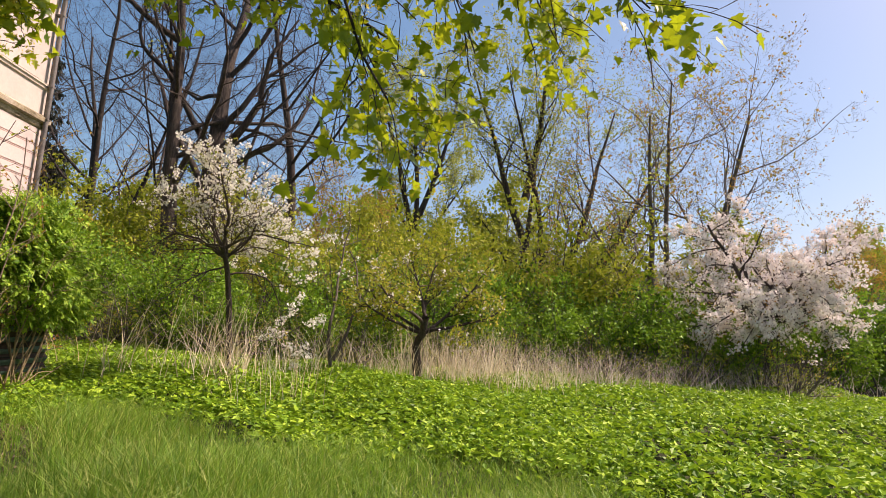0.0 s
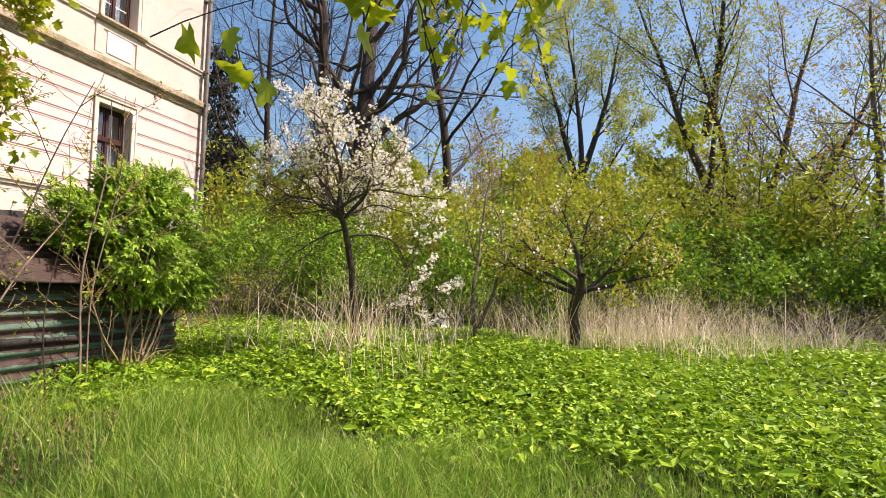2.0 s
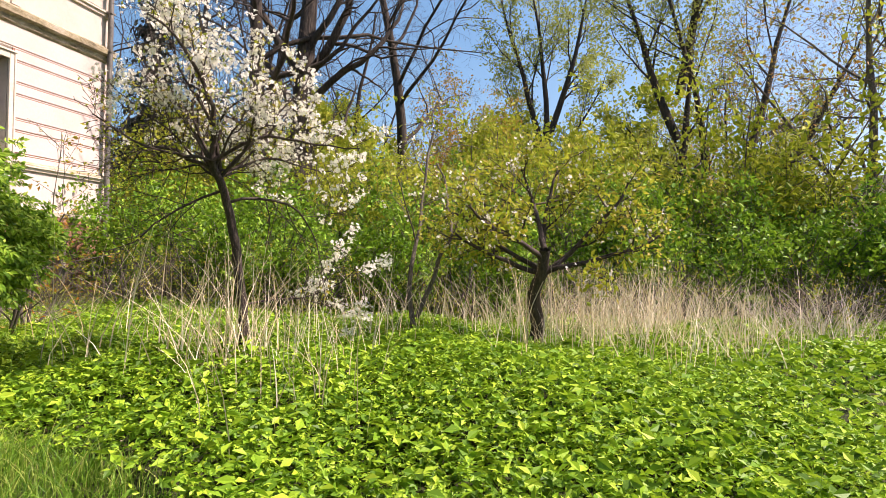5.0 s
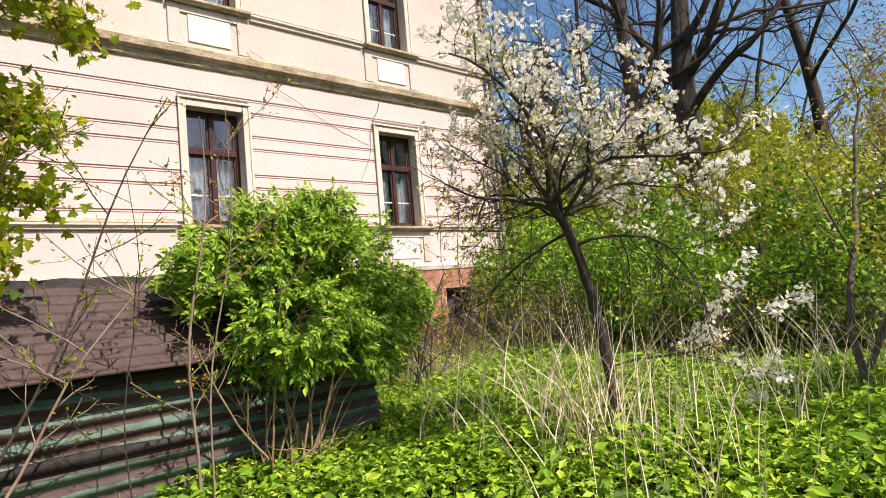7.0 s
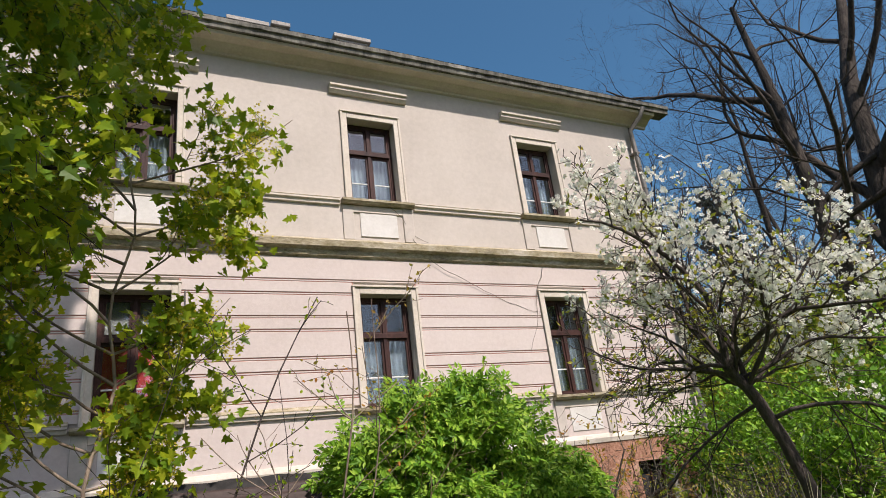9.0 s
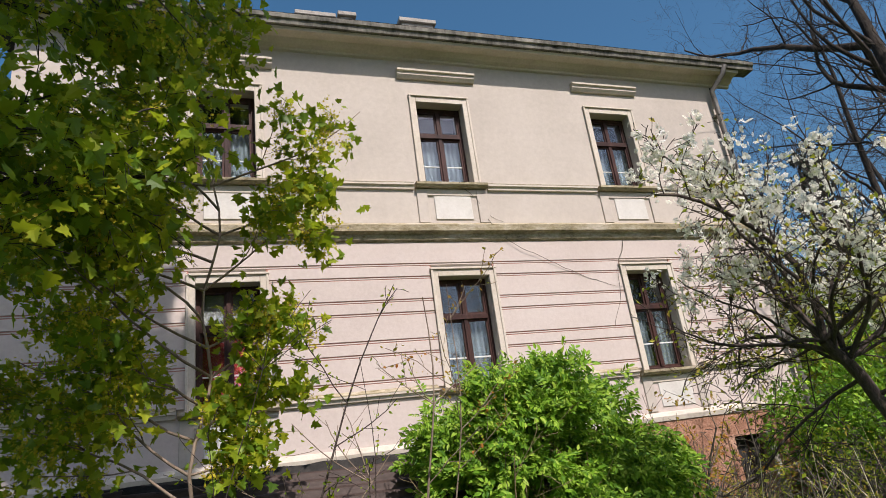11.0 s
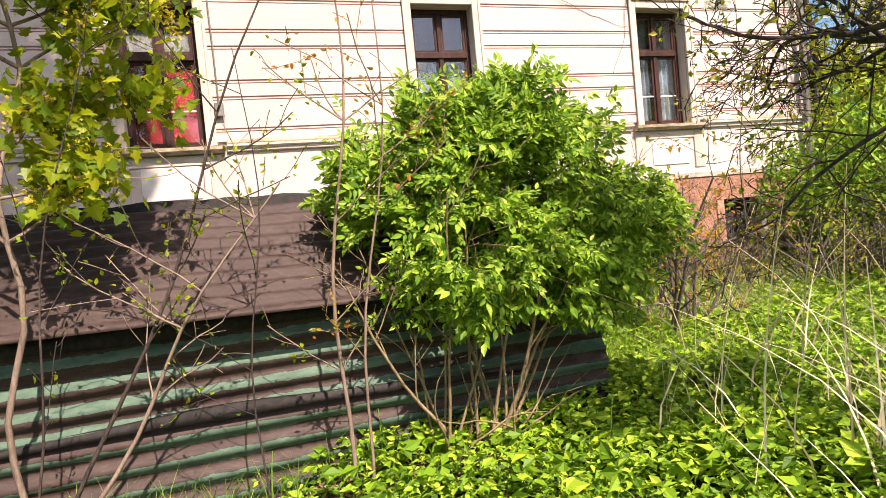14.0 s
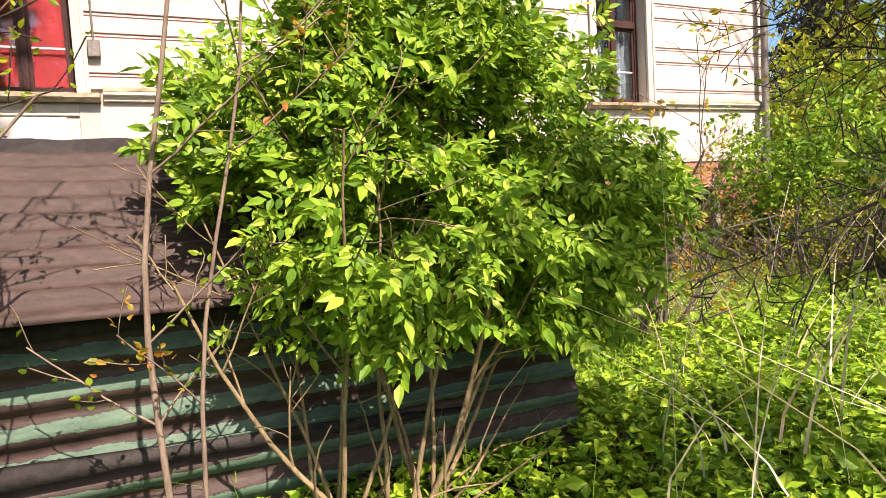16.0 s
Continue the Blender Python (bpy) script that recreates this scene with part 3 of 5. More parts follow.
    part("panel_rail", boxes(((c - 0.485, -0.03, zt - 0.13), (c + 0.485, 0.01, zt)), bevel=0.005), M_TRIM, win)
    if upper:
        part("window_hood", profile_x([(0, 9.03), (-0.05, 9.03), (-0.10, 9.09), (-0.10, 9.14), (-0.14, 9.16), (-0.14, 9.20), (0, 9.22)], c - 0.80, c + 0.80, 12, 0.0008, np.random.RandomState(5)), M_TRIM, win, "cream moulded hood")


build_house()
for k, c in zip(COLS, CENTRES):
    build_window(c, G0, G1, False, red=k == -1)
    build_window(c, U0, U1, True)

# meter box with its conduit on the front
mb = thing("meter_box", "small grey cable box on the house wall", "cable box", (-2.66, 0, 3.52))
part("box", boxes(((-0.06, -0.075, -0.09), (0.06, -0.005, 0.09)), bevel=0.008), M_PIPE, mb)
part("conduit", np_mesh("conduit", *tubes([(np.array([(0, -0.03, 0.09), (0, -0.03, 0.7), (-0.01, -0.03, 1.45)]), np.full(3, 0.012), 6)]), M_PIPE, True), None, mb)

# ---- shed of corrugated sheets ----
PITCH = 0.118


def sheet_material(name, green, pitch):
    m, t, b = material(name, 0.6, 0.0, 0.22)
    n1 = noise_node(t, 2.2, 6, 0.7, (0.35, 1, 1))
    n2 = noise_node(t, 26, 5, 0.75, (0.4, 1, 1))
    brown = ramp(t, n2, [(0.3, (0.033, 0.021, 0.017)), (0.55, (0.060, 0.040, 0.032)), (0.8, (0.10, 0.07, 0.058))])
    if green:
        co = t.nodes.new("ShaderNodeTexCoord")
        sp = t.nodes.new("ShaderNodeSeparateXYZ")
        t.links.new(co.outputs["Object"], sp.inputs[0])
        mu = t.nodes.new("ShaderNodeMath")
        mu.operation, mu.inputs[1].default_value = "MULTIPLY", 2 * math.pi / pitch
        t.links.new(sp.outputs["Z"], mu.inputs[0])
        si = t.nodes.new("ShaderNodeMath")
        si.operation = "SINE"
        t.links.new(mu.outputs[0], si.inputs[0])
        ad = t.nodes.new("ShaderNodeMath")
        ad.operation, ad.inputs[1].default_value = "MULTIPLY_ADD", 0.20
        t.links.new(si.outputs[0], ad.inputs[0])
        t.links.new(n1, ad.inputs[2])
        ad2 = t.nodes.new("ShaderNodeMath")
        ad2.operation, ad2.inputs[1].default_value = "MULTIPLY_ADD", 0.30
        t.links.new(n2, ad2.inputs[0])
        t.links.new(ad.outputs[0], ad2.inputs[2])
        mask = ramp(t, ad2.outputs[0], [(0.665, (0, 0, 0)), (0.687, (1, 1, 1))])
        edge = ramp(t, ad2.outputs[0], [(0.637, (0, 0, 0)), (0.665, (0.85, 0.85, 0.85)), (0.683, (0, 0, 0))])
        gr = ramp(t, n2, [(0.3, (0.045, 0.09, 0.058)), (0.6, (0.085, 0.15, 0.10)), (0.8, (0.15, 0.21, 0.155))])
        brown = blend(t, edge, blend(t, mask, brown, gr), (0.012, 0.014, 0.012))
    t.links.new(brown, b.inputs["Base Color"])
    bump(t, b, n2, 0.35, 0.006)
    return m


M_SHEET = sheet_material("peeling_green_sheet", True, PITCH)
M_SHEET_ROOF = sheet_material("brown_roof_sheet", False, PITCH)
# tar of the shed's edges, also the black of the strips that imitate shade
M_TAR_AND_SHADE = mottled("tar_and_gap_shade", (0.01, 0.009, 0.008), (0.02, 0.018, 0.016), (0.05, 0.045, 0.04), 4, 30, 0.8, 0.4)


def corrugated(x0, x1, a, b, amp, sag, seed, nx=60, per=8):
    """A sheet with ridges along x, from a to b in (y, z), a little bent."""
    a, b = np.array(a, float), np.array(b, float)
    L = np.linalg.norm(b - a)
    nz = max(6, int(L / PITCH * per))
    u, s = np.linspace(x0, x1, nx), np.linspace(0, 1, nz)
    uu, ss = np.meshgrid(u, s, indexing="ij")
    rng = np.random.RandomState(seed)
    ph = rng.uniform(0, 6, 4)
    bend = sag * (np.sin(uu * 0.9 + ph[0]) + 0.6 * np.sin(uu * 2.1 + ph[1])) * np.sin(ss * math.pi * 0.9 + 0.2) + 0.4 * sag * np.sin(uu * 5 + ph[2]) * ss
    off = amp * np.sin(ss * L / PITCH * 2 * math.pi) + bend
    t = (b - a) / L
    nrm = np.array([-t[1], t[0]])
    wave = 0.010 * np.sin(uu * 1.3 + ph[3]) * (1 - ss)
    y = a[0] + t[0] * ss * L + nrm[0] * off
    z = a[1] + t[1] * ss * L + nrm[1] * off + wave
    v = np.stack([uu, y, z], -1).reshape(-1, 3)
    i, j = np.meshgrid(np.arange(nx - 1), np.arange(nz - 1), indexing="ij")
    q = (i * nz + j).ravel()
    f = np.stack([q, q + nz, q + nz + 1, q + 1], -1)
    return v, f


def solid_sheet(parent, name, x0, x1, a, b, amp, sag, seed, mat, label=""):
    v, f = corrugated(x0, x1, a, b, amp, sag, seed)
    ob = part(name, np_mesh(name, v, f, mat, True), None, parent, label)
    md = ob.modifiers.new("thick", "SOLIDIFY")
    md.thickness, md.offset = 0.003, 0.0
    return ob


def build_shed():
    shed = thing("shed", "low shed of brown and peeling green corrugated metal sheets", "shed", (0, 0, 0))
    solid_sheet(shed, "wall_sheet", -4.05, -0.42, (-5.335, 0.80), (-5.33, 1.42), 0.018, 0.012, 4, M_SHEET, "peeling green corrugated sheet")
    solid_sheet(shed, "wall_sheet", -4.35, -0.44, (-5.37, 0.14), (-5.385, 0.86), 0.018, 0.016, 9, M_SHEET, "peeling green corrugated sheet")
    solid_sheet(shed, "wall_sheet", -7.2, -4.0, (-5.30, 0.14), (-5.31, 1.42), 0.016, 0.012, 12, M_SHEET_ROOF)
    solid_sheet(shed, "roof_sheet", -4.10, -0.34, (-5.53, 1.35), (-4.55, 1.98), 0.016, 0.018, 21, M_SHEET_ROOF, "rusty brown corrugated roof sheet")
    solid_sheet(shed, "roof_sheet", -7.3, -4.05, (-5.51, 1.37), (-4.55, 2.00), 0.016, 0.02, 25, M_SHEET_ROOF, "rusty brown corrugated roof sheet")
    part("roof_edge", profile_x([(-4.62, 1.93), (-4.55, 2.01), (-4.45, 2.01), (-4.45, 1.90)], -7.3, -0.34, 40, 0.01, np.random.RandomState(2)), M_TAR_AND_SHADE, shed)
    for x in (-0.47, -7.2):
        part("side_wall", boxes(((x, -5.29, 0.1), (x + 0.025, -4.03, 1.5))), M_TAR_AND_SHADE, shed)
    part("back_wall", boxes(((-7.2, -4.03, 0.1), (-0.445, -4.0, 1.84))), M_TAR_AND_SHADE, shed)
    part("rear_roof", boxes(((-7.2, -4.5, 1.86), (-0.40, -3.95, 1.92))), M_TAR_AND_SHADE, shed)
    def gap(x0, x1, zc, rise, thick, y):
        """A dark strip for the shade where one sheet bulges off the next."""
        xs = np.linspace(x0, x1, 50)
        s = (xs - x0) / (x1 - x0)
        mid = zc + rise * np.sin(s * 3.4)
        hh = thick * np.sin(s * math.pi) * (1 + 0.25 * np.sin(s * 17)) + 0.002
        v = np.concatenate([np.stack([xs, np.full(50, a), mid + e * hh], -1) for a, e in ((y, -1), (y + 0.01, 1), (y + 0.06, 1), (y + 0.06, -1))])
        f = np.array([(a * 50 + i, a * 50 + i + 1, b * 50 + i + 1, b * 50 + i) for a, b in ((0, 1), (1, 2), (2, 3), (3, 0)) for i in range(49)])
        part("gap_shade", np_mesh("gap_shade", v, f, M_TAR_AND_SHADE, True), None, shed, "dark bulging strip standing for the shade between two sheets")
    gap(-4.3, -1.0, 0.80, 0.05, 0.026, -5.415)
    # this strip paints the shade below the roof's lower edge
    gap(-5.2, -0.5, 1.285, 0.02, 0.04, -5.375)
    for x in (-4.2, -2.2, -0.55):
        part("post", boxes(((x - 0.04, -5.28, 0.1), (x + 0.04, -5.20, 1.5))), M_BARK_GREY, shed)


build_shed()


def horn_speaker():
    """A small horn on the sill inside the middle ground-floor window."""
    t = thing("horn_loudspeaker", "small grey horn loudspeaker behind the window pane", "loudspeaker", (0.36, 0.30, 3.62))
    a = np.linspace(0, 2 * math.pi, 20, endpoint=False)
    v, f = [], []
    prof = [(0.075, 0.0), (0.068, 0.012), (0.045, 0.04), (0.022, 0.07), (0.018, 0.12)]
    for r, y in prof:
        v += [(r * math.cos(k), y, r * math.sin(k)) for k in a]
    for i in range(len(prof) - 1):
        f += [(i * 20 + k, i * 20 + (k + 1) % 20, (i + 1) * 20 + (k + 1) % 20, (i + 1) * 20 + k) for k in range(20)]
    part("bell", np_mesh("bell", v, f, M_PIPE, True), None, t)
    part("driver", boxes(((-0.025, 0.06, -0.025), (0.025, 0.11, 0.025)), bevel=0.006), M_DARKROOM, t)
    part("bracket", boxes(((-0.012, 0.08, -0.57), (0.012, 0.10, -0.02))), M_PIPE, t)


horn_speaker()


def dead_vine(p, q, sag, r, seed):
    rng = np.random.RandomState(seed)
    s = np.linspace(0, 1, 40)
    p, q = np.array(p), np.array(q)
    c = p + (q - p) * s[:, None]
    c[:, 2] -= sag * 4 * s * (1 - s)
    c[:, 0] += 0.05 * np.sin(s * 9 + seed)
    c[:, 2] += np.cumsum(rng.normal(0, 0.008, 40))
    c[:, 1] = -0.03 - 0.02 * np.sin(s * 6) - (0.16 if p[2] > 5.7 else 0.0) * np.clip(1 - 8 * s, 0, 1)
    t = thing("dead_vine", "thin dead vine trailing over the plaster front", "vine", tuple(p))
    part("strand", np_mesh("strand", *tubes([(c - p, np.linspace(r, r * 0.5, 40), 4)]), M_BARK_GREY, True), None, t)


dead_vine((1.15, -0.1, 5.98), (3.85, 0, 4.72), 0.22, 0.006, 3)
dead_vine((0.75, -0.15, 6.76), (1.5, 0, 5.99), 0.04, 0.005, 5)
dead_vine((4.0, -0.1, 5.6), (3.5, 0, 3.9), 0.02, 0.006, 8)


# ---- trees and shrubs ----
def add_leaves(name, shape, pos, out, lo, hi, rng, mat, parent, flat=0.0, droop=0.0, label=""):
    v, f = scatter(shape, pos, out, rng.uniform(lo, hi, len(pos)), rng, flat, droop)
    return part(name, np_mesh(name, v, f, mat), None, parent, label)


def clusters(rng, pos, out, each, spread):
    """Each place becomes a tuft of several."""
    p = np.repeat(pos, each, 0) + rng.normal(0, spread, (len(pos) * each, 3))
    o = np.repeat(out, each, 0) * 0.4 + rng.normal(0, 0.7, (len(pos) * each, 3))
    return p, o


def base_at(x, y, dz=-0.05):
    return np.array([x, y, float(ground_z(x, y)) + dz])


def plum_tree():
    """The leaning plum in blossom."""
    rng = np.random.RandomState(11)
    b = base_at(0.20, -7.37)
    t = thing("plum_tree", "small leaning plum tree in white blossom with dark bark", "tree", tuple(b))
    fork = np.array([-0.20, -7.22, 2.26]) - b
    mid = np.array([0.11, -7.275, 1.62]) - b
    s = np.linspace(0, 1, 14)[:, None]
    c = 2 * mid - 0.5 * fork
    trunk = 2 * s * (1 - s) * c + s * s * fork + rng.normal(0, 0.007, (14, 3)) * (s > 0.05)
    rad = np.linspace(0.046, 0.03, 14)
    rad[0] *= 1.35
    paths = [(trunk, rad, 10, 0)]
    spec = [dict(wob=0.20, up=0.05, sides=7, kids=8, ratio=0.46, angle=46, taper=0.25, n=10, thin=0.5, **{"from": 0.15}),
            dict(wob=0.20, up=0.05, sides=5, kids=6, ratio=0.55, angle=48, taper=0.4, n=6, thin=0.55, **{"from": 0.15}),
            dict(wob=0.16, up=0.02, sides=4, kids=3, ratio=0.5, angle=55, taper=0.5, n=4, thin=0.6, **{"from": 0.2}),
            dict(wob=0.15, up=0.0, sides=3, kids=0, ratio=0.5, angle=50, taper=0.6, n=3, **{"from": 0.2})]
    low = [dict(k) for k in spec]
    for k in low:
        k["up"] = -0.01
    sub = []
    for d, L, r in (((-0.10, 0.10, 1.0), 1.45, 0.024), ((0.05, -0.25, 1.0), 1.35, 0.018), ((0.3, 0.2, 1.0), 1.35, 0.017), ((0.0, 0.5, 0.9), 1.15, 0.017),
                    ((0.3, 0.9, 0.5), 1.15, 0.014), ((0.0, -0.8, 0.8), 1.15, 0.015), ((0.8, -0.55, 0.4), 1.3, 0.018),
                    ((0.9, 0.1, 0.35), 1.2, 0.014), ((0.5, -0.8, 0.9), 1.25, 0.014), ((-0.4, -0.5, 0.75), 0.85, 0.013), ((-0.25, 1.0, 0.55), 1.25, 0.014), ((0.2, 1.0, 0.8), 1.2, 0.013), ((0.5, 0.45, 0.95), 1.35, 0.014)):
        grow(rng, sub, trunk[-1 - int(rng.choice(3))], d, L, r, 0, spec)
    for d, L, r in (((-0.45, 0.9, 0.22), 1.25, 0.017), ((-0.85, 0.45, 0.30), 1.0, 0.014), ((-0.1, 1.0, -0.05), 1.1, 0.013), ((0.35, -0.95, 0.10), 1.3, 0.014), ((0.85, -0.5, 0.02), 1.2, 0.013), ((0.9, 0.5, 0.12), 1.1, 0.012), ((0.1, 0.8, 0.1), 1.2, 0.012)):
        grow(rng, sub, trunk[-1 - int(rng.choice(5))], d, L, r, 0, low)
    paths += [(p, r, m, l + 1) for p, r, m, l in sub]
    # the low side shoot in flower
    side = []
    grow(rng, side, trunk[3], (0.95, -0.5, 0.22), 1.15, 0.010, 1, spec)
    paths += [(p, r, m, l + 1) for p, r, m, l in side]
    wood_parts(paths, t, M_BARK_DARK, (("trunk", 0), ("branch", 1)))
    pos, out = along(rng, sub, (0, 1, 2, 3), 2300, 0.012)
    q = pos - fork
    far = np.linalg.norm(q * np.array([1, 1, 0.8]), axis=1)
    clump = np.sin(pos[:, 0] * 11 + 1) * np.sin(pos[:, 1] * 10) * np.sin(pos[:, 2] * 12 + 2)
    keep = (far + 0.7 * clump + 0.15 * q[:, 2] - 0.06 * q[:, 1] + rng.normal(0, 0.38, len(pos)) > 0.80) & (q[:, 2] > 0.16 - 0.52 * q[:, 0] + 0.22 * q[:, 1]) & (rng.uniform(size=len(pos)) < 0.85)
    p, o = clusters(rng, pos[keep], out[keep], 8, 0.024)
    add_leaves("blossom", FLOWER, p, o, 0.028, 0.041, rng, M_PETAL, t, label="white plum blossom")
    pos, out = along(rng, side, (1, 2, 3), 60, 0.02)
    keep = pos[:, 0] > 0.5
    p, o = clusters(rng, pos[keep], out[keep], 14, 0.03)
    add_leaves("blossom", FLOWER, p, o, 0.028, 0.04, rng, M_PETAL, t)
    pos, out = along(rng, sub, (1, 2, 3), 2400, 0.02)
    add_leaves("foliage", LEAF, pos, out, 0.025, 0.048, rng, M_YOUNG, t)
    return t


def crooked_tree():
    """Two thin grey stems out of one foot."""
    rng = np.random.RandomState(23)
    b = base_at(1.95, -8.45)
    t = thing("young_fruit_tree", "thin crooked twin-stemmed fruit tree with grey bark", "tree", tuple(b))
    spec = [dict(wob=0.19, up=0.05, sides=7, kids=6, ratio=0.42, angle=55, taper=0.35, n=9, thin=0.5, **{"from": 0.42}),
            dict(wob=0.16, up=0.03, sides=5, kids=6, ratio=0.55, angle=55, taper=0.4, n=6, thin=0.55, **{"from": 0.1}),
            dict(wob=0.18, up=0.02, sides=3, kids=4, ratio=0.5, angle=50, taper=0.5, n=4, thin=0.6, **{"from": 0.1}),
            dict(wob=0.15, up=0.0, sides=3, kids=0, ratio=0.5, angle=50, taper=0.6, n=3, **{"from": 0.2})]
    paths = []
    grow(rng, paths, (0, 0, 0), (0.02, 0.08, 1), 2.9, 0.034, 0, spec)
    grow(rng, paths, (0.03, -0.02, 0.35), (0.2, -0.42, 1), 2.3, 0.028, 0, spec)
    grow(rng, paths, (0.1, -0.5, 1.5), (0.2, -1.0, 0.25), 1.3, 0.022, 1, spec)
    wood_parts(paths, t, M_BARK_GREY, (("stem", 0), ("branch", 1)))
    pos, out = along(rng, paths, (1, 2, 3), 1100, 0.03)
    add_leaves("foliage", LEAF, pos, out, 0.025, 0.05, rng, M_YOUNG, t)
    pos, out = along(rng, paths, (2, 3), 60, 0.02)
    p, o = clusters(rng, pos, out, 3, 0.03)
    add_leaves("blossom", FLOWER, p, o, 0.03, 0.045, rng, M_PETAL, t)


def apple_tree():
    """Low dark tree with a flat yellow-green crown."""
    rng = np.random.RandomState(31)
    b = base_at(2.15, -9.77)
    t = thing("apple_tree", "low gnarled apple tree with yellow-green young leaves", "tree", tuple(b))
    spec = [dict(wob=0.12, up=0.02, sides=7, kids=6, ratio=0.6, angle=50, taper=0.35, n=8, thin=0.55, **{"from": 0.3}),
            dict(wob=0.18, up=0.03, sides=5, kids=6, ratio=0.52, angle=52, taper=0.4, n=6, thin=0.55, **{"from": 0.15}),
            dict(wob=0.2, up=0.02, sides=4, kids=5, ratio=0.5, angle=55, taper=0.5, n=4, thin=0.6, **{"from": 0.1}),
            dict(wob=0.15, up=0.0, sides=3, kids=0, ratio=0.5, angle=50, taper=0.6, n=3, **{"from": 0.2})]
    trunk, rad = limb(rng, (0, 0, 0), (0.05, -0.08, 1), 1.25, 0.085, 0.055, 9, 0.17, 0.02)
    rad[0] *= 1.7
    paths, sub = [(trunk, rad, 10, 0)], []
    for d, L in (((0.25, -0.9, 0.6), 1.35), ((0.1, 0.9, 0.55), 1.35), ((-0.7, 0.1, 0.7), 1.2), ((0.7, 0.2, 0.8), 1.25), ((0.1, -0.2, 1.0), 1.2), ((-0.3, -0.9, 0.35), 1.25), ((0.2, 1.0, 0.25), 1.1)):
        grow(rng, sub, trunk[-1 - int(rng.choice(3))], d, L, 0.032, 0, spec)
    paths += [(p, r, m, l + 1) for p, r, m, l in sub]
    wood_parts(paths, t, M_BARK_DARK, (("trunk", 0), ("branch", 1)))
    pos, out = along(rng, paths, (2, 3, 4), 4300, 0.04)
    add_leaves("foliage", LEAF, pos, out, 0.04, 0.08, rng, M_YOUNG, t)
    pos, out = along(rng, paths, (3, 4), 190, 0.02)
    p, o = clusters(rng, pos, out, 3, 0.03)
    add_leaves("blossom", FLOWER, p, o, 0.03, 0.045, rng, M_PETAL_PINK, t, label="faded pinkish blossom")


def cherry_tree():
    """The broad weeping one, all in flower."""
    rng = np.random.RandomState(43)
    b = base_at(6.6, -18.3)
    t = thing("cherry_tree", "broad drooping cherry tree covered in pinkish-white blossom", "tree", tuple(b))
    spec = [dict(wob=0.12, up=-0.01, sides=7, kids=7, ratio=0.6, angle=50, taper=0.35, n=8, thin=0.55, **{"from": 0.25}),
            dict(wob=0.15, up=-0.04, sides=5, kids=7, ratio=0.55, angle=50, taper=0.4, n=6, thin=0.5, **{"from": 0.1}),
            dict(wob=0.16, up=-0.09, sides=3, kids=4, ratio=0.55, angle=45, taper=0.5, n=4, thin=0.6, **{"from": 0.1}),
            dict(wob=0.12, up=-0.15, sides=3, kids=0, ratio=0.5, angle=50, taper=0.6, n=3, **{"from": 0.2})]
    trunk, rad = limb(rng, (0, 0, 0), (0.05, 0.02, 1), 2.3, 0.17, 0.12, 7, 0.05, 0.02)
    paths, sub = [(trunk, rad, 10, 0)], []
    for k in range(11):
        a = k * 2.4
        grow(rng, sub, trunk[-1] - np.array([0, 0, rng.uniform(0, 0.7)]), (math.cos(a), math.sin(a), rng.uniform(0.35, 1.1)), rng.uniform(2.1, 2.7), 0.07, 0, spec)
    paths += [(p, r, m, l + 1) for p, r, m, l in sub]
    grow(rng, paths, trunk[2], (0.3, -1, 0.1), 2.0, 0.05, 1, spec)
    wood_parts(paths, t, M_BARK_DARK, (("trunk", 0), ("branch", 1)))
    pos, out = along(rng, paths, (2, 3, 4), 4200, 0.03)
    p, o = clusters(rng, pos, out, 8, 0.045)
    k = p[:, 2] > 1.1 + 0.3 * np.sin(p[:, 1] * 2)
    add_leaves("blossom", FLOWER, p[k], o[k], 0.05, 0.075, rng, M_PETAL_PINK, t, label="dense faded white blossom")
    pos, out = along(rng, paths, (3, 4), 2500, 0.05)
    add_leaves("foliage", LEAF, pos, out, 0.04, 0.08, rng, M_BUD, t)


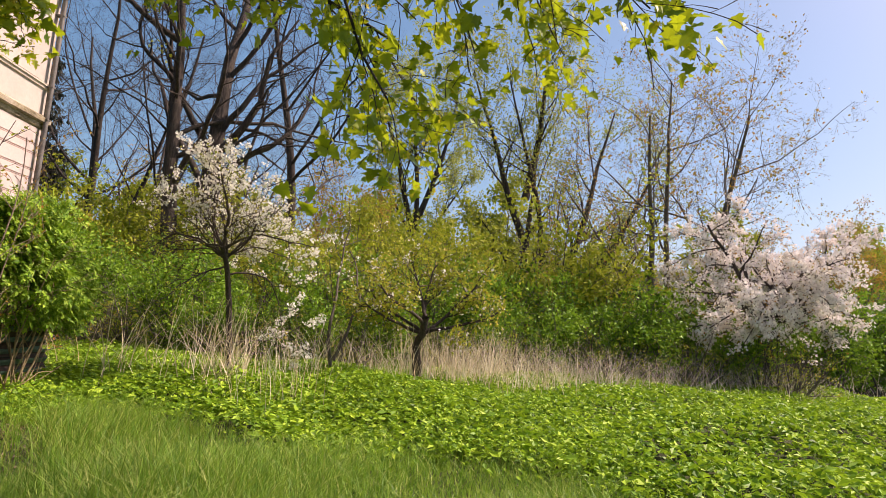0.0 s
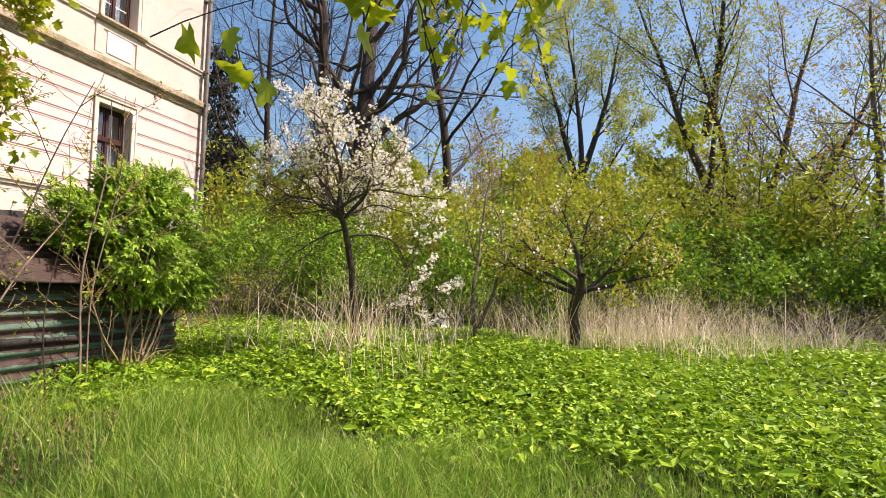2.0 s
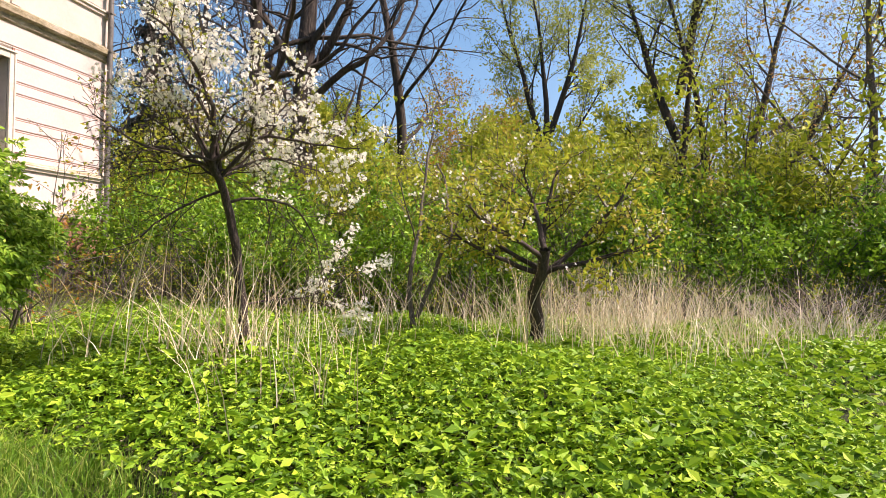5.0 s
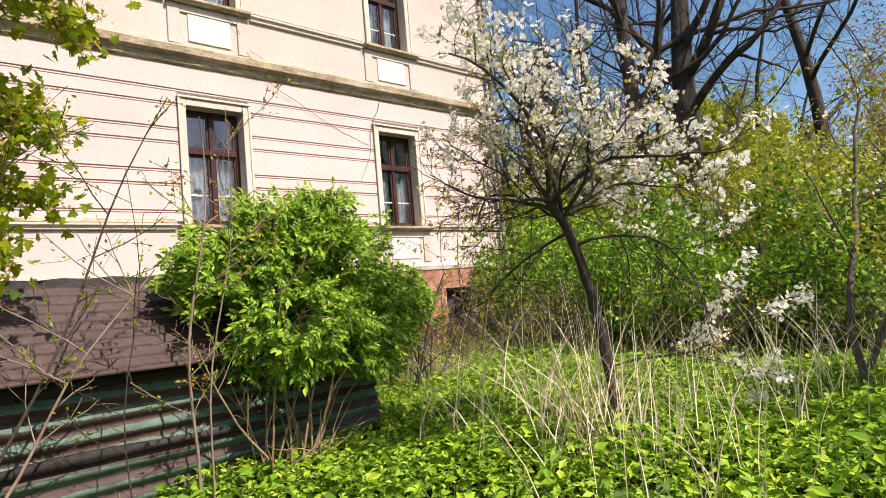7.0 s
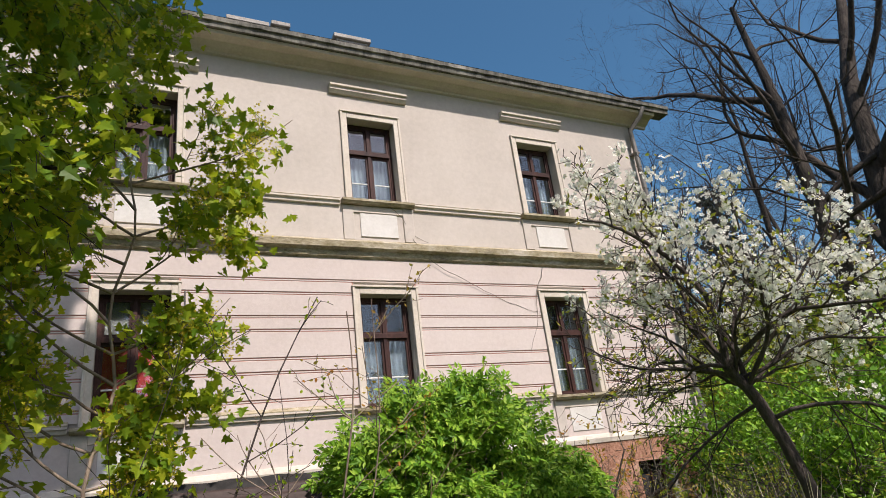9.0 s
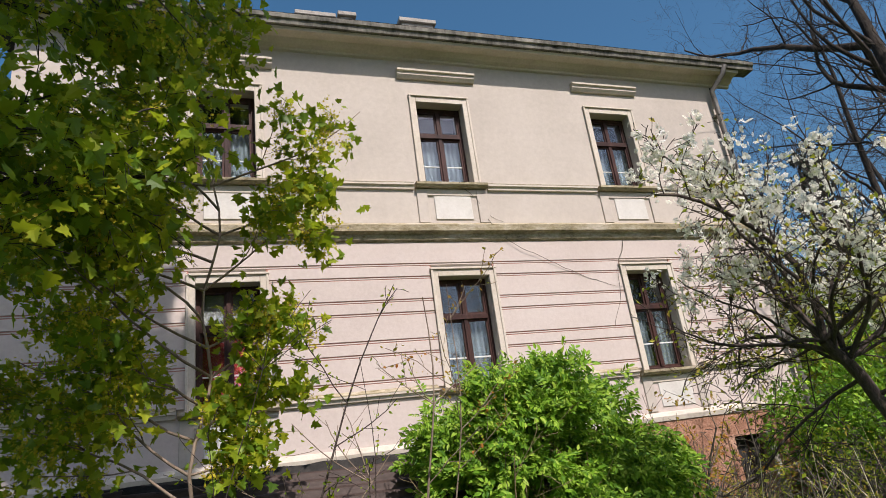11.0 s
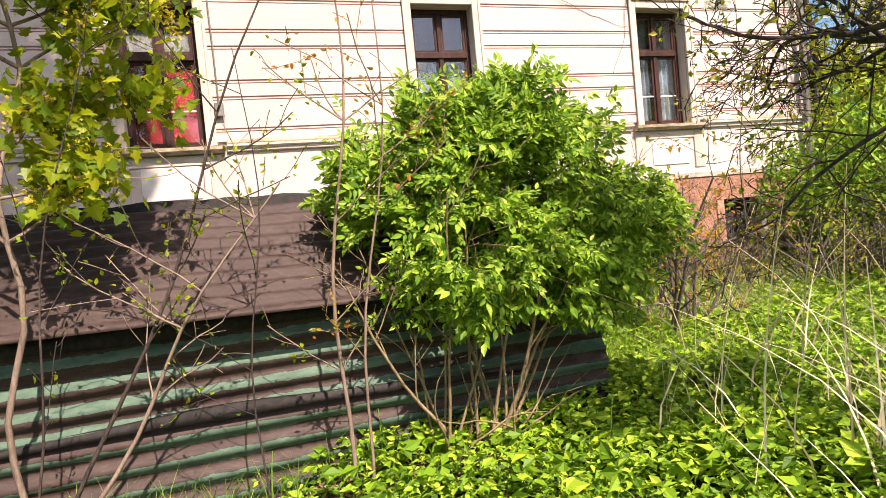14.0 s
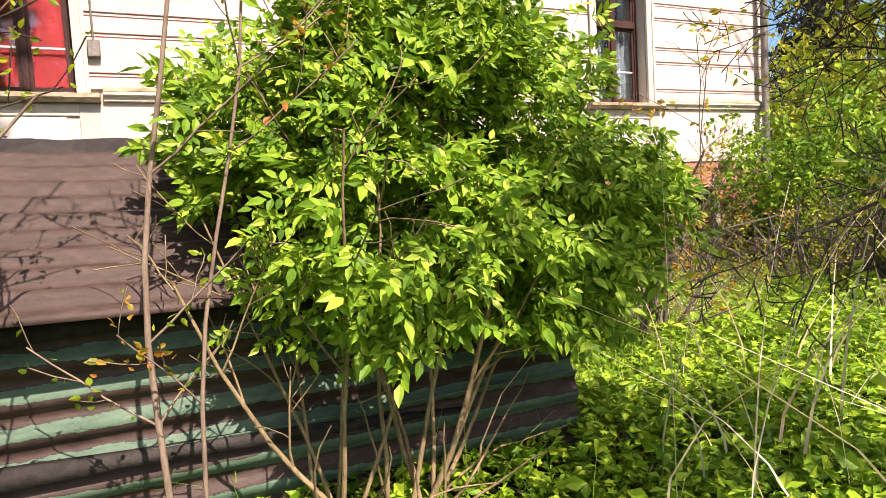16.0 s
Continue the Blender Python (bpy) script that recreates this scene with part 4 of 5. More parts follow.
def elder_bush():
    """The large elder against the shed."""
    rng = np.random.RandomState(57)
    b = base_at(-1.45, -5.62)
    t = thing("elder_bush", "large fresh green elder bush growing against the shed", "shrub", tuple(b))
    paths = []
    spec = [dict(wob=0.06, up=0.05, sides=7, kids=4, ratio=0.5, angle=38, taper=0.35, n=8, thin=0.6, **{"from": 0.35}),
            dict(wob=0.10, up=0.05, sides=5, kids=4, ratio=0.5, angle=45, taper=0.4, n=5, thin=0.6, **{"from": 0.2}),
            dict(wob=0.12, up=0.02, sides=3, kids=0, ratio=0.5, angle=45, taper=0.5, n=4, **{"from": 0.2})]
    for d, L in (((0.05, 0.0, 1), 1.5), ((-0.3, 0.05, 1), 1.4), ((0.35, 0.05, 1), 1.4), ((0.75, 0.1, 0.85), 1.3), ((-0.5, 0.05, 0.9), 1.2), ((0.12, 0.1, 1), 1.5), ((-0.12, 0.2, 1), 1.6), ((0.2, 0.2, 1), 1.5), ((-0.2, 0.1, 0.8), 1.2), ((0.5, 0, 1), 1.3), ((0.25, -0.1, 1), 1.5), ((-0.35, 0.0, 1), 1.3), ((0.0, 0.1, 1), 1.5), ((0.6, 0.1, 1), 1.2)):
        foot = np.array([rng.uniform(-0.22, 0.22), rng.uniform(-0.10, 0.10), 0])
        grow(rng, paths, foot, d, L, rng.uniform(0.008, 0.014), 0, spec)
    for k in range(9):
        p, r = limb(rng, (rng.uniform(-0.2, 0.25), rng.uniform(-0.15, 0.05), 0.1), (rng.uniform(-0.6, 1.0), rng.uniform(-0.5, 0.0), 0.6), rng.uniform(0.4, 0.9), 0.008, 0.002, 7, 0.15, 0.0)
        paths.append((p, r, 4, 1))
    wood_parts(paths, t, M_BARK_ELDER, (("stem", 0), ("branch", 1)))
    # rounded masses that make up the crown
    masses = [(0.32, 0.26, 1.43, 0.68, 0.50, 0.58), (-0.28, 0.42, 1.52, 0.32, 0.34, 0.34), (0.95, 0.28, 1.19, 0.56, 0.42, 0.40), (0.20, -0.02, 1.03, 0.56, 0.40, 0.36), (0.70, 0.05, 0.95, 0.42, 0.36, 0.28), (0.46, 0.20, 1.80, 0.44, 0.38, 0.30), (0.08, 0.24, 1.72, 0.40, 0.36, 0.30), (1.28, 0.30, 1.24, 0.32, 0.32, 0.28)]
    n = 9000
    w = np.array([a * c for _, _, _, a, _, c in masses])
    pick = rng.choice(len(masses), n, p=w / w.sum())
    mm = np.array(masses)[pick]
    d = rng.normal(size=(n, 3))
    d /= np.linalg.norm(d, axis=1)[:, None]
    r = rng.uniform(0.25, 1.0, n) ** 0.4
    r *= 1 + 0.36 * np.sin(d[:, 0] * 6 + 2 * pick) * np.sin(d[:, 2] * 7 + 1 + pick) + rng.normal(0, 0.07, n)
    pos = mm[:, :3] + d * mm[:, 3:] * r[:, None]
    over = 1.45 + 0.64 * (pos[:, 1] + b[1] + 5.53) - b[2]
    pos = pos[(pos[:, 2] > 0.74 + 0.10 * np.sin(pos[:, 0] * 6)) & ((pos[:, 1] < 0.10) | (pos[:, 2] > over) | (pos[:, 0] > 1.15))]
    hole = np.sin(pos[:, 0] * 9.0 + 1) * np.sin(pos[:, 1] * 8.0) * np.sin(pos[:, 2] * 10.0 + 2)
    pos = pos[hole + rng.normal(0, 0.10, len(pos)) > -0.16]
    for k in range(16):
        a, q = rng.uniform(-0.55, 1.3), rng.uniform(0.12, 0.30)
        foot = np.array([a, rng.uniform(0.0, 0.4), 1.94 - 0.50 * (a - 0.25) ** 2])
        s = rng.uniform(0, 1, 9)[:, None]
        pos = np.concatenate([pos, foot + s * q * np.array([0.25 * (a - 0.2), -0.1, 1.0]) + rng.normal(0, 0.03, (9, 3))])
    n = len(pos)
    ctr = np.array([0.3, 0.25, 1.3])
    outw = pos - ctr
    outw /= np.linalg.norm(outw, axis=1)[:, None]
    outw = outw * 0.9 + rng.normal(0, 0.45, (n, 3)) + np.array([0, 0, 0.05])
    outw /= np.linalg.norm(outw, axis=1)[:, None]
    sunny = unit(np.array([0.05, -0.75, 0.66]))
    outw -= 0.55 * (outw @ sunny)[:, None] * sunny
    outw /= np.linalg.norm(outw, axis=1)[:, None]
    up = sunny + rng.normal(0, 0.5, (n, 3))
    side = np.cross(outw, up)
    side /= np.linalg.norm(side, axis=1)[:, None]
    L = rng.uniform(0.06, 0.105, n)[:, None]
    ps, os_, ss = [], [], []
    for f, s, sz in ((0.2, 1, 0.52), (0.2, -1, 0.52), (0.5, 1, 0.6), (0.5, -1, 0.6), (0.8, 1, 0.58), (0.8, -1, 0.58), (1.0, 0, 0.68)):
        ps.append(pos + outw * L * f)
        os_.append(outw * (0.55 if s else 1.0) + side * s * 0.9)
        ss.append(L[:, 0] * sz * rng.uniform(0.85, 1.2, n))
    ps, os_, ss = np.concatenate(ps), np.concatenate(os_), np.concatenate(ss)
    v, f = scatter(LEAF_POINT, ps, os_, ss, rng, 0.52, 0.10, (0.05, -0.75, 0.66))
    part("foliage", np_mesh("foliage", v, f, M_ELDER), None, t)


def maple_branches(t, rng, starts, leaves, lo, hi, spec, drop, flowers=0, bark=M_BARK_MAPLE, east=False):
    paths = []
    for p, d, L, r in starts:
        grow(rng, paths, p, d, L, r, 0, spec)
    ox, oy = t.location.x, t.location.y

    def inside(q):
        """The crown keeps to the side of the shed, away from the open garden."""
        return (q[:, 1] + oy > -9.9 + 0.75 * (q[:, 0] + ox + 7.7)) | (not east)
    if east:
        paths = [w for w in paths if inside(w[0]).all()]
    wood_parts(paths, t, bark, (("limb", 0), ("branch", 1)))
    pos, out = along(rng, paths, (1, 2, 3), leaves, 0.06)
    k = inside(pos)
    p, o = clusters(rng, pos[k], out[k], 2, 0.05)
    add_leaves("foliage", MAPLE_LEAF, p, o, lo, hi, rng, M_MAPLE, t, 0.35, drop)
    if flowers:
        pos, out = along(rng, paths, (2, 3), flowers, 0.04)
        k = inside(pos)
        p, o = clusters(rng, pos[k], out[k], 10, 0.028)
        add_leaves("bloom", FLOWER, p, o, 0.015, 0.025, rng, M_MAPLE_FLOWER, t, label="yellow-green flower clusters")
    return paths


def norway_maple():
    """The tree over the start of the walk, its boughs hanging low."""
    rng = np.random.RandomState(71)
    b = base_at(-5.7, -6.7)
    t = thing("maple_tree", "spreading maple tree with fresh yellow-green leaves hanging low", "tree", tuple(b))
    trunk, rad = limb(rng, (0, 0, 0), (0, 0, 1), 14.5, 0.27, 0.08, 13, 0.03, 0.03)
    part("trunk", np_mesh("trunk", *tubes([(trunk, rad, 12)]), M_BARK_MAPLE, True), None, t)
    spec = [dict(wob=0.07, up=-0.02, sides=6, kids=7, ratio=0.42, angle=42, taper=0.3, n=8, thin=0.5, **{"from": 0.3}),
            dict(wob=0.12, up=-0.06, sides=5, kids=5, ratio=0.6, angle=40, taper=0.35, n=6, thin=0.5, **{"from": 0.15}),
            dict(wob=0.14, up=-0.08, sides=4, kids=3, ratio=0.55, angle=40, taper=0.4, n=5, thin=0.6, **{"from": 0.2}),
            dict(wob=0.12, up=-0.05, sides=3, kids=0, ratio=0.5, angle=45, taper=0.5, n=3, **{"from": 0.2})]
    over = [(trunk[3], (0.5, -3.0, 0.30), 3.7, 0.035), (trunk[3], (0.1, -3.8, 0.30), 4.5, 0.04), (trunk[3], (1.3, -2.2, 0.35), 3.0, 0.03)]
    shedside = [(trunk[2], (1.4, 0.5, 0.6), 2.0, 0.03), (trunk[3], (1.7, 0.9, 0.35), 2.1, 0.03), (trunk[3], (1.8, 0.1, 0.4), 2.2, 0.03), (trunk[4], (1.6, 0.8, 0.4), 2.3, 0.03), (trunk[4], (1.9, 0.2, 0.3), 2.2, 0.03), (trunk[5], (1.6, 0.6, 0.4), 2.4, 0.03), (trunk[5], (1.9, 0.2, 0.2), 2.3, 0.03), (trunk[6], (1.6, 0.4, 0.2), 2.4, 0.03)]
    high = [(trunk[k], (math.cos(a), math.sin(a), 0.5), 4.6 - 0.15 * k, 0.07) for k, a in ((5, 3.0), (5, -1.8), (6, -0.9), (6, -0.3), (7, 0.1), (7, 1.2), (7, -1.2), (8, -0.8), (8, 2.2), (8, -0.4), (9, 0.4), (9, 3.6), (9, -0.9), (10, -0.3), (10, 1.5), (11, 0.5), (11, 4.0), (9, 0.8), (10, 0.3), (11, 0.0))]
    high += [(trunk[k], (math.cos(a), math.sin(a), 0.35), 4.6, 0.07) for k, a in ((6, -1.4), (6, -1.1), (7, -1.3), (7, -0.9), (8, -1.2))]
    maple_branches(t, rng, over, 1000, 0.05, 0.09, spec, 0.5, 200)
    maple_branches(t, rng, shedside, 2600, 0.05, 0.095, spec, 0.4, 700, east=True)
    maple_branches(t, rng, high, 14000, 0.11, 0.20, spec, 0.4)


def young_maple():
    """The pale-barked young tree before the shed."""
    rng = np.random.RandomState(83)
    b = base_at(-3.61, -5.7)
    t = thing("young_maple", "slender pale-barked young maple leafing out before the shed", "tree", tuple(b))
    h = np.linspace(0, 4.1, 22)
    trunk = np.stack([0.062 * h + 0.045 * np.sin(h * 6.0 - 6.0) * np.clip(h * 2, 0, 1), 0.05 * h + 0.03 * np.sin(h * 3.1), h], -1)
    rad = np.linspace(0.016, 0.006, 22)
    rad[0] = 0.023
    part("trunk", np_mesh("trunk", *tubes([(trunk, rad, 9)]), M_BARK_PALE, True), None, t)
    spec = [dict(wob=0.09, up=0.03, sides=5, kids=5, ratio=0.5, angle=42, taper=0.3, n=7, thin=0.55, **{"from": 0.2}),
            dict(wob=0.14, up=0.02, sides=4, kids=4, ratio=0.55, angle=45, taper=0.4, n=5, thin=0.55, **{"from": 0.2}),
            dict(wob=0.14, up=-0.02, sides=3, kids=2, ratio=0.55, angle=45, taper=0.5, n=4, thin=0.6, **{"from": 0.3}),
            dict(wob=0.12, up=-0.05, sides=3, kids=0, ratio=0.5, angle=45, taper=0.5, n=3, **{"from": 0.2})]
    starts = []
    for k in range(8, 21):
        starts.append((trunk[k], (rng.uniform(-1.0, -0.5), rng.uniform(0.0, 0.6), rng.uniform(0.2, 0.7)), rng.uniform(0.9, 1.5), 0.011))
        reach = rng.uniform(0.25, 0.6) if k < 15 else rng.uniform(0.7, 1.25)
        if k < 13 or k % 2:
            starts.append((trunk[k], (rng.uniform(0.5, 1.0), rng.uniform(-0.1, 0.6), rng.uniform(0.1, 0.5)), reach, 0.009))
    maple_branches(t, rng, starts, 3300, 0.05, 0.085, spec, 0.35, 1900, M_BARK_PALE, True)


def sapling(x, y, tip, r, seed, name="sapling", bark=M_BARK_PALE, buds=70, kids=7):
    """A thin stem from the ground to its tip, with short side twigs and buds."""
    rng = np.random.RandomState(seed)
    b = base_at(x, y)
    t = thing(name, "thin bare sapling with small opening buds before the shed", "sapling", tuple(b), group="saplings by the shed")
    tip = np.array(tip) - b
    s = np.linspace(0, 1, 12)
    stem = tip[None] * s[:, None] + np.stack([0.04 * np.sin(s * 7 + seed), 0.03 * np.sin(s * 5), 0 * s], -1) * (s * (1.2 - s))[:, None] * 4
    paths = [(stem, np.linspace(r, r * 0.3, 12), 7, 0)]
    spec = [dict(wob=0.1, up=0.03, sides=4, kids=3, ratio=0.5, angle=45, taper=0.35, n=5, thin=0.6, **{"from": 0.3}),
            dict(wob=0.12, up=0.03, sides=3, kids=0, ratio=0.5, angle=45, taper=0.5, n=4, **{"from": 0.3})]
    sub = []
    for k in range(kids):
        i = int(rng.uniform(3, 11))
        a = rng.uniform(0, 6.3)
        grow(rng, sub, stem[i], (math.cos(a), 0.5 * math.sin(a), 0.7), rng.uniform(0.25, 0.7), r * 0.35, 0, spec)
    paths += [(p, q, m, l + 1) for p, q, m, l in sub]
    wood_parts(paths, t, bark, (("stem", 0),), "twigwork")
    pos, out = along(rng, paths, (1, 2), buds * 2, 0.015)
    add_leaves("foliage", LEAF6, pos, out, 0.015, 0.04, rng, M_BUD if seed == 3 else M_MAPLE, t)
    return t


def big_bare_tree(name, label, x, y, h, r, seed, bark, stems, spec, leaf=None, leaves=0, lo=0.05, hi=0.1, arms=()):
    rng = np.random.RandomState(seed)
    b = base_at(x, y, -0.2)
    t = thing(name, label, "tree", tuple(b))
    paths = []
    for off, d, L, rr in stems:
        grow(rng, paths, off, d, L * h, rr * r, 0, spec)
    boles = [w[0] for w in paths if w[3] == 0]
    for which, up, d, L, rr in arms:
        bole = boles[which]
        grow(rng, paths, [np.interp(up, bole[:, 2], bole[:, k]) for k in range(3)], d, L, rr, 1, ARM)
    wood_parts(paths, t, bark)
    if leaf is not None:
        pos, out = along(rng, paths, (2, 3, 4), leaves, 0.12)
        add_leaves("foliage", LEAF, pos, out, lo, hi, rng, leaf, t)
    return t


FROM = "from"
OLD = [dict(wob=0.05, up=0.03, sides=10, kids=9, ratio=0.6, angle=50, taper=0.22, n=10, thin=0.45, **{FROM: 0.3}),
       dict(wob=0.15, up=0.05, sides=6, kids=7, ratio=0.52, angle=50, taper=0.15, n=9, thin=0.5, **{FROM: 0.2}),
       dict(wob=0.22, up=0.03, sides=4, kids=6, ratio=0.48, angle=52, taper=0.2, n=7, thin=0.5, **{FROM: 0.15}),
       dict(wob=0.24, up=0.03, sides=3, kids=4, ratio=0.5, angle=50, taper=0.4, n=5, thin=0.6, **{FROM: 0.15}),
       dict(wob=0.2, up=0.02, sides=3, kids=0, ratio=0.5, angle=50, taper=0.6, n=3, **{FROM: 0.2})]
ARM = [OLD[0], dict(wob=0.17, up=0.015, sides=7, kids=9, ratio=0.42, angle=50, taper=0.2, n=12, thin=0.5, **{FROM: 0.2}),
       dict(wob=0.22, up=0.03, sides=4, kids=6, ratio=0.5, angle=48, taper=0.2, n=7, thin=0.55, **{FROM: 0.15}), OLD[3], OLD[4]]
TALL = [dict(wob=0.05, up=0.06, sides=8, kids=10, ratio=0.45, angle=34, taper=0.12, n=9, thin=0.4, **{FROM: 0.2}),
        dict(wob=0.10, up=0.08, sides=5, kids=8, ratio=0.5, angle=36, taper=0.2, n=7, thin=0.5, **{FROM: 0.12}),
        dict(wob=0.14, up=0.04, sides=3, kids=5, ratio=0.5, angle=42, taper=0.3, n=5, thin=0.5, **{FROM: 0.1}),
        dict(wob=0.16, up=-0.02, sides=3, kids=0, ratio=0.5, angle=50, taper=0.6, n=4, **{FROM: 0.2})]


def shrub_kind(name, seed, leaf, h, spread, leaves, lo, hi, bark=M_BARK_GREY, stems=9, label="", mass=0.10):
    """A many-stemmed shrub about the origin."""
    rng = np.random.RandomState(seed)
    t = thing(name, label, "shrub", (0, 0, 0), group="undergrowth")
    spec = [dict(wob=0.10, up=0.03, sides=5, kids=5, ratio=0.55, angle=42, taper=0.35, n=6, thin=0.6, **{FROM: 0.2}),
            dict(wob=0.15, up=0.02, sides=3, kids=4, ratio=0.55, angle=48, taper=0.4, n=5, thin=0.6, **{FROM: 0.15}),
            dict(wob=0.16, up=0.0, sides=3, kids=0, ratio=0.5, angle=50, taper=0.5, n=4, **{FROM: 0.2})]
    paths = []
    for k in range(stems):
        a = rng.uniform(0, 6.3)
        q = spread * rng.uniform(0.1, 1.0)
        grow(rng, paths, (0.25 * math.cos(a), 0.25 * math.sin(a), -0.1), (q * math.cos(a), q * math.sin(a), 1), h * rng.uniform(0.6, 1.05), 0.022, 0, spec)
    wood_parts(paths, t, bark, (("stem", 0),), "twigwork")
    pos, out = along(rng, paths, (0, 1, 2), leaves // 6, mass)
    pos, out = clusters(rng, pos, out, 6, 0.45 * mass)
    keep = pos[:, 2] > 0.12
    add_leaves("foliage", LEAF, pos[keep], out[keep], lo, hi, rng, leaf, t, 0.3, 0.1)
    return t


def placed(ob, x, y, s=1.0, turn=0.0, sz=None):
    """A copy of a plant set on the ground."""
    b = base_at(x, y)
    m = Matrix.Translation(Vector(b)) @ Matrix.Rotation(turn, 4, "Z") @ Matrix.Diagonal((s, s, sz or s, 1))
    return copy_thing(ob, m)


def settle(ob, x, y, s=1.0, turn=0.0):
    b = base_at(x, y)
    ob.matrix_basis = Matrix.Translation(Vector(b)) @ Matrix.Rotation(turn, 4, "Z") @ Matrix.Diagonal((s, s, s, 1))


plum_tree()
crooked_tree()
apple_tree()
cherry_tree()
elder_bush()
norway_maple()
young_maple()
sapling(-2.15, -5.72, (-2.03, -5.75, 3.0), 0.013, 2)
sapling(-2.05, -5.70, (-1.80, -5.72, 3.1), 0.009, 3, buds=110, kids=9)
sapling(-3.55, -5.72, (-2.2, -5.75, 3.1), 0.012, 5, bark=M_BARK_DARK, buds=90)
sapling(-3.57, -5.72, (-2.37, -5.75, 1.98), 0.013, 6, buds=40, kids=10)
sapling(-3.6, -5.8, (-3.1, -5.8, 2.8), 0.007, 7, bark=M_BARK_DARK, buds=60)
sapling(-2.55, -5.8, (-2.5, -5.8, 2.6), 0.006, 9, bark=M_BARK_DARK, buds=40, kids=5)
sapling(4.75, -1.2, (4.95, -1.1, 3.6), 0.016, 13, name="wall_sapling", bark=M_BARK_GREY, buds=40, kids=12)

big_bare_tree("old_tree", "tall old tree with dark furrowed double trunk, bare twigs", 10.7, -3.0, 15, 0.42, 101, M_BARK_MAPLE,
              [((0, 0, 0), (0.02, -0.06, 1), 0.95, 1.0), ((0.1, 0.45, 0.3), (-0.05, 0.16, 1), 0.85, 0.72)], OLD,
              arms=[(0, 6.2, (-0.1, -1.0, 0.75), 5.6, 0.15), (0, 5.2, (-0.15, -1.0, 0.45), 5.2, 0.12), (0, 4.1, (0.1, -1.0, 0.12), 3.8, 0.07), (1, 9.6, (-0.55, 0.85, 0.30), 5.2, 0.11), (1, 8.2, (-0.6, 0.6, 0.5), 4.4, 0.08)])
big_bare_tree("dark_tree", "tall dark bare tree behind the orchard", 17.5, -4.4, 15, 0.26, 103, M_BARK_MAPLE, [((0, 0, 0), (0.0, 0.05, 1), 1.0, 1.0)], OLD)
locust = big_bare_tree("locust_tree", "tall bare locust tree with twisting dark branches", 19, 4.6, 15, 0.22, 107, M_BARK_MAPLE, [((0, 0, 0), (0.0, 0.1, 1), 1.0, 1.0), ((0, -0.2, 1.5), (0, -0.35, 1), 0.7, 0.7)], OLD)
placed(locust, 20, 2.2, 0.95, 2.0)
placed(locust, 24, 7.5, 1.0, 4.0)
placed(locust, 26, 0.5, 0.9, 1.0)
placed(locust, 15.5, 6.5, 0.8, 5.2)
willow = big_bare_tree("willow_tree", "slender willow tree with thin pale green spring leaves", 25.5, -9.3, 15, 0.2, 113, M_BARK_MAPLE,
                       [((0, 0, 0), (0, 0.0, 1), 0.46, 1.3), ((0, 0.05, 6.2), (0.0, 0.30, 1), 0.58, 0.9), ((0, 0, 6.4), (0, -0.32, 1), 0.58, 1.0), ((0, 0, 6.8), (0, 0.0, 1), 0.62, 0.8), ((0, 0, 5.4), (0, -0.95, 1), 0.36, 0.5), ((0, 0, 6.0), (0.3, 0.75, 1), 0.36, 0.45)], TALL, M_WILLOW, 17000, 0.09, 0.18)
willow2 = big_bare_tree("willow_tree", "group of leaning willow stems with thin pale green leaves", 15.2, -13.5, 13, 0.29, 127, M_BARK_MAPLE,
                        [((0, 0.2, 0), (0, -0.06, 1), 0.62, 0.85), ((0, -0.05, 5.0), (0, 0.40, 1), 0.55, 0.5), ((0, -0.1, 6.4), (0.05, -0.14, 1), 0.55, 0.55), ((0, -0.2, 0), (0.05, -0.36, 1), 0.85, 0.75), ((0, -0.3, 0), (0.0, -0.78, 0.9), 0.72, 0.8), ((0, -0.9, 4.0), (-0.1, 0.1, 1), 0.6, 0.4)], TALL, M_WILLOW, 19000, 0.07, 0.14)
big_bare_tree("grey_tree", "wide grey tree with bare twigs and opening buds", 9.8, -16.9, 9.2, 0.15, 131, M_BARK_GREY,
              [((0, 0, 0), (0.0, 0.22, 1), 0.85, 0.9), ((0, -0.1, 0.4), (0.05, -0.45, 1), 0.95, 1.0), ((0, 0.0, 1.2), (0.1, -0.08, 1), 0.85, 0.7), ((0, -0.2, 2.0), (0.0, -0.95, 1), 0.6, 0.5), ((0, 0.2, 2.0), (0.0, 0.8, 1), 0.5, 0.45)], OLD, M_BUD, 4500, 0.06, 0.12)

# hedge and undergrowth
bush_a = shrub_kind("green_shrub", 201, M_SHRUB, 2.1, 0.8, 4800, 0.06, 0.125, label="dense fresh green shrub of the hedge", mass=0.12)
bush_b = shrub_kind("green_shrub", 203, M_SHRUB, 1.7, 1.0, 4400, 0.06, 0.12, label="dense fresh green shrub of the hedge", mass=0.12)
bush_c = shrub_kind("spring_shrub", 207, M_SPRING, 3.3, 0.7, 4600, 0.07, 0.14, label="tall yellow-green shrub leafing out", mass=0.16)
bush_d = shrub_kind("bramble", 211, M_YOUNG, 1.3, 1.1, 1500, 0.03, 0.05, label="half-bare brown bramble thicket", stems=22, mass=0.08)
bush_e = shrub_kind("budding_shrub", 213, M_BUD, 1.75, 0.40, 1500, 0.03, 0.06, label="upright twiggy shrub with reddish young leaves", stems=12, mass=0.05)
rngh = np.random.RandomState(9)
settle(bush_e, 1.25, -3.7, 1.0)
settle(bush_a, 5.6, -4.6, 1.0)
settle(bush_b, 5.2, -6.6, 1.0)
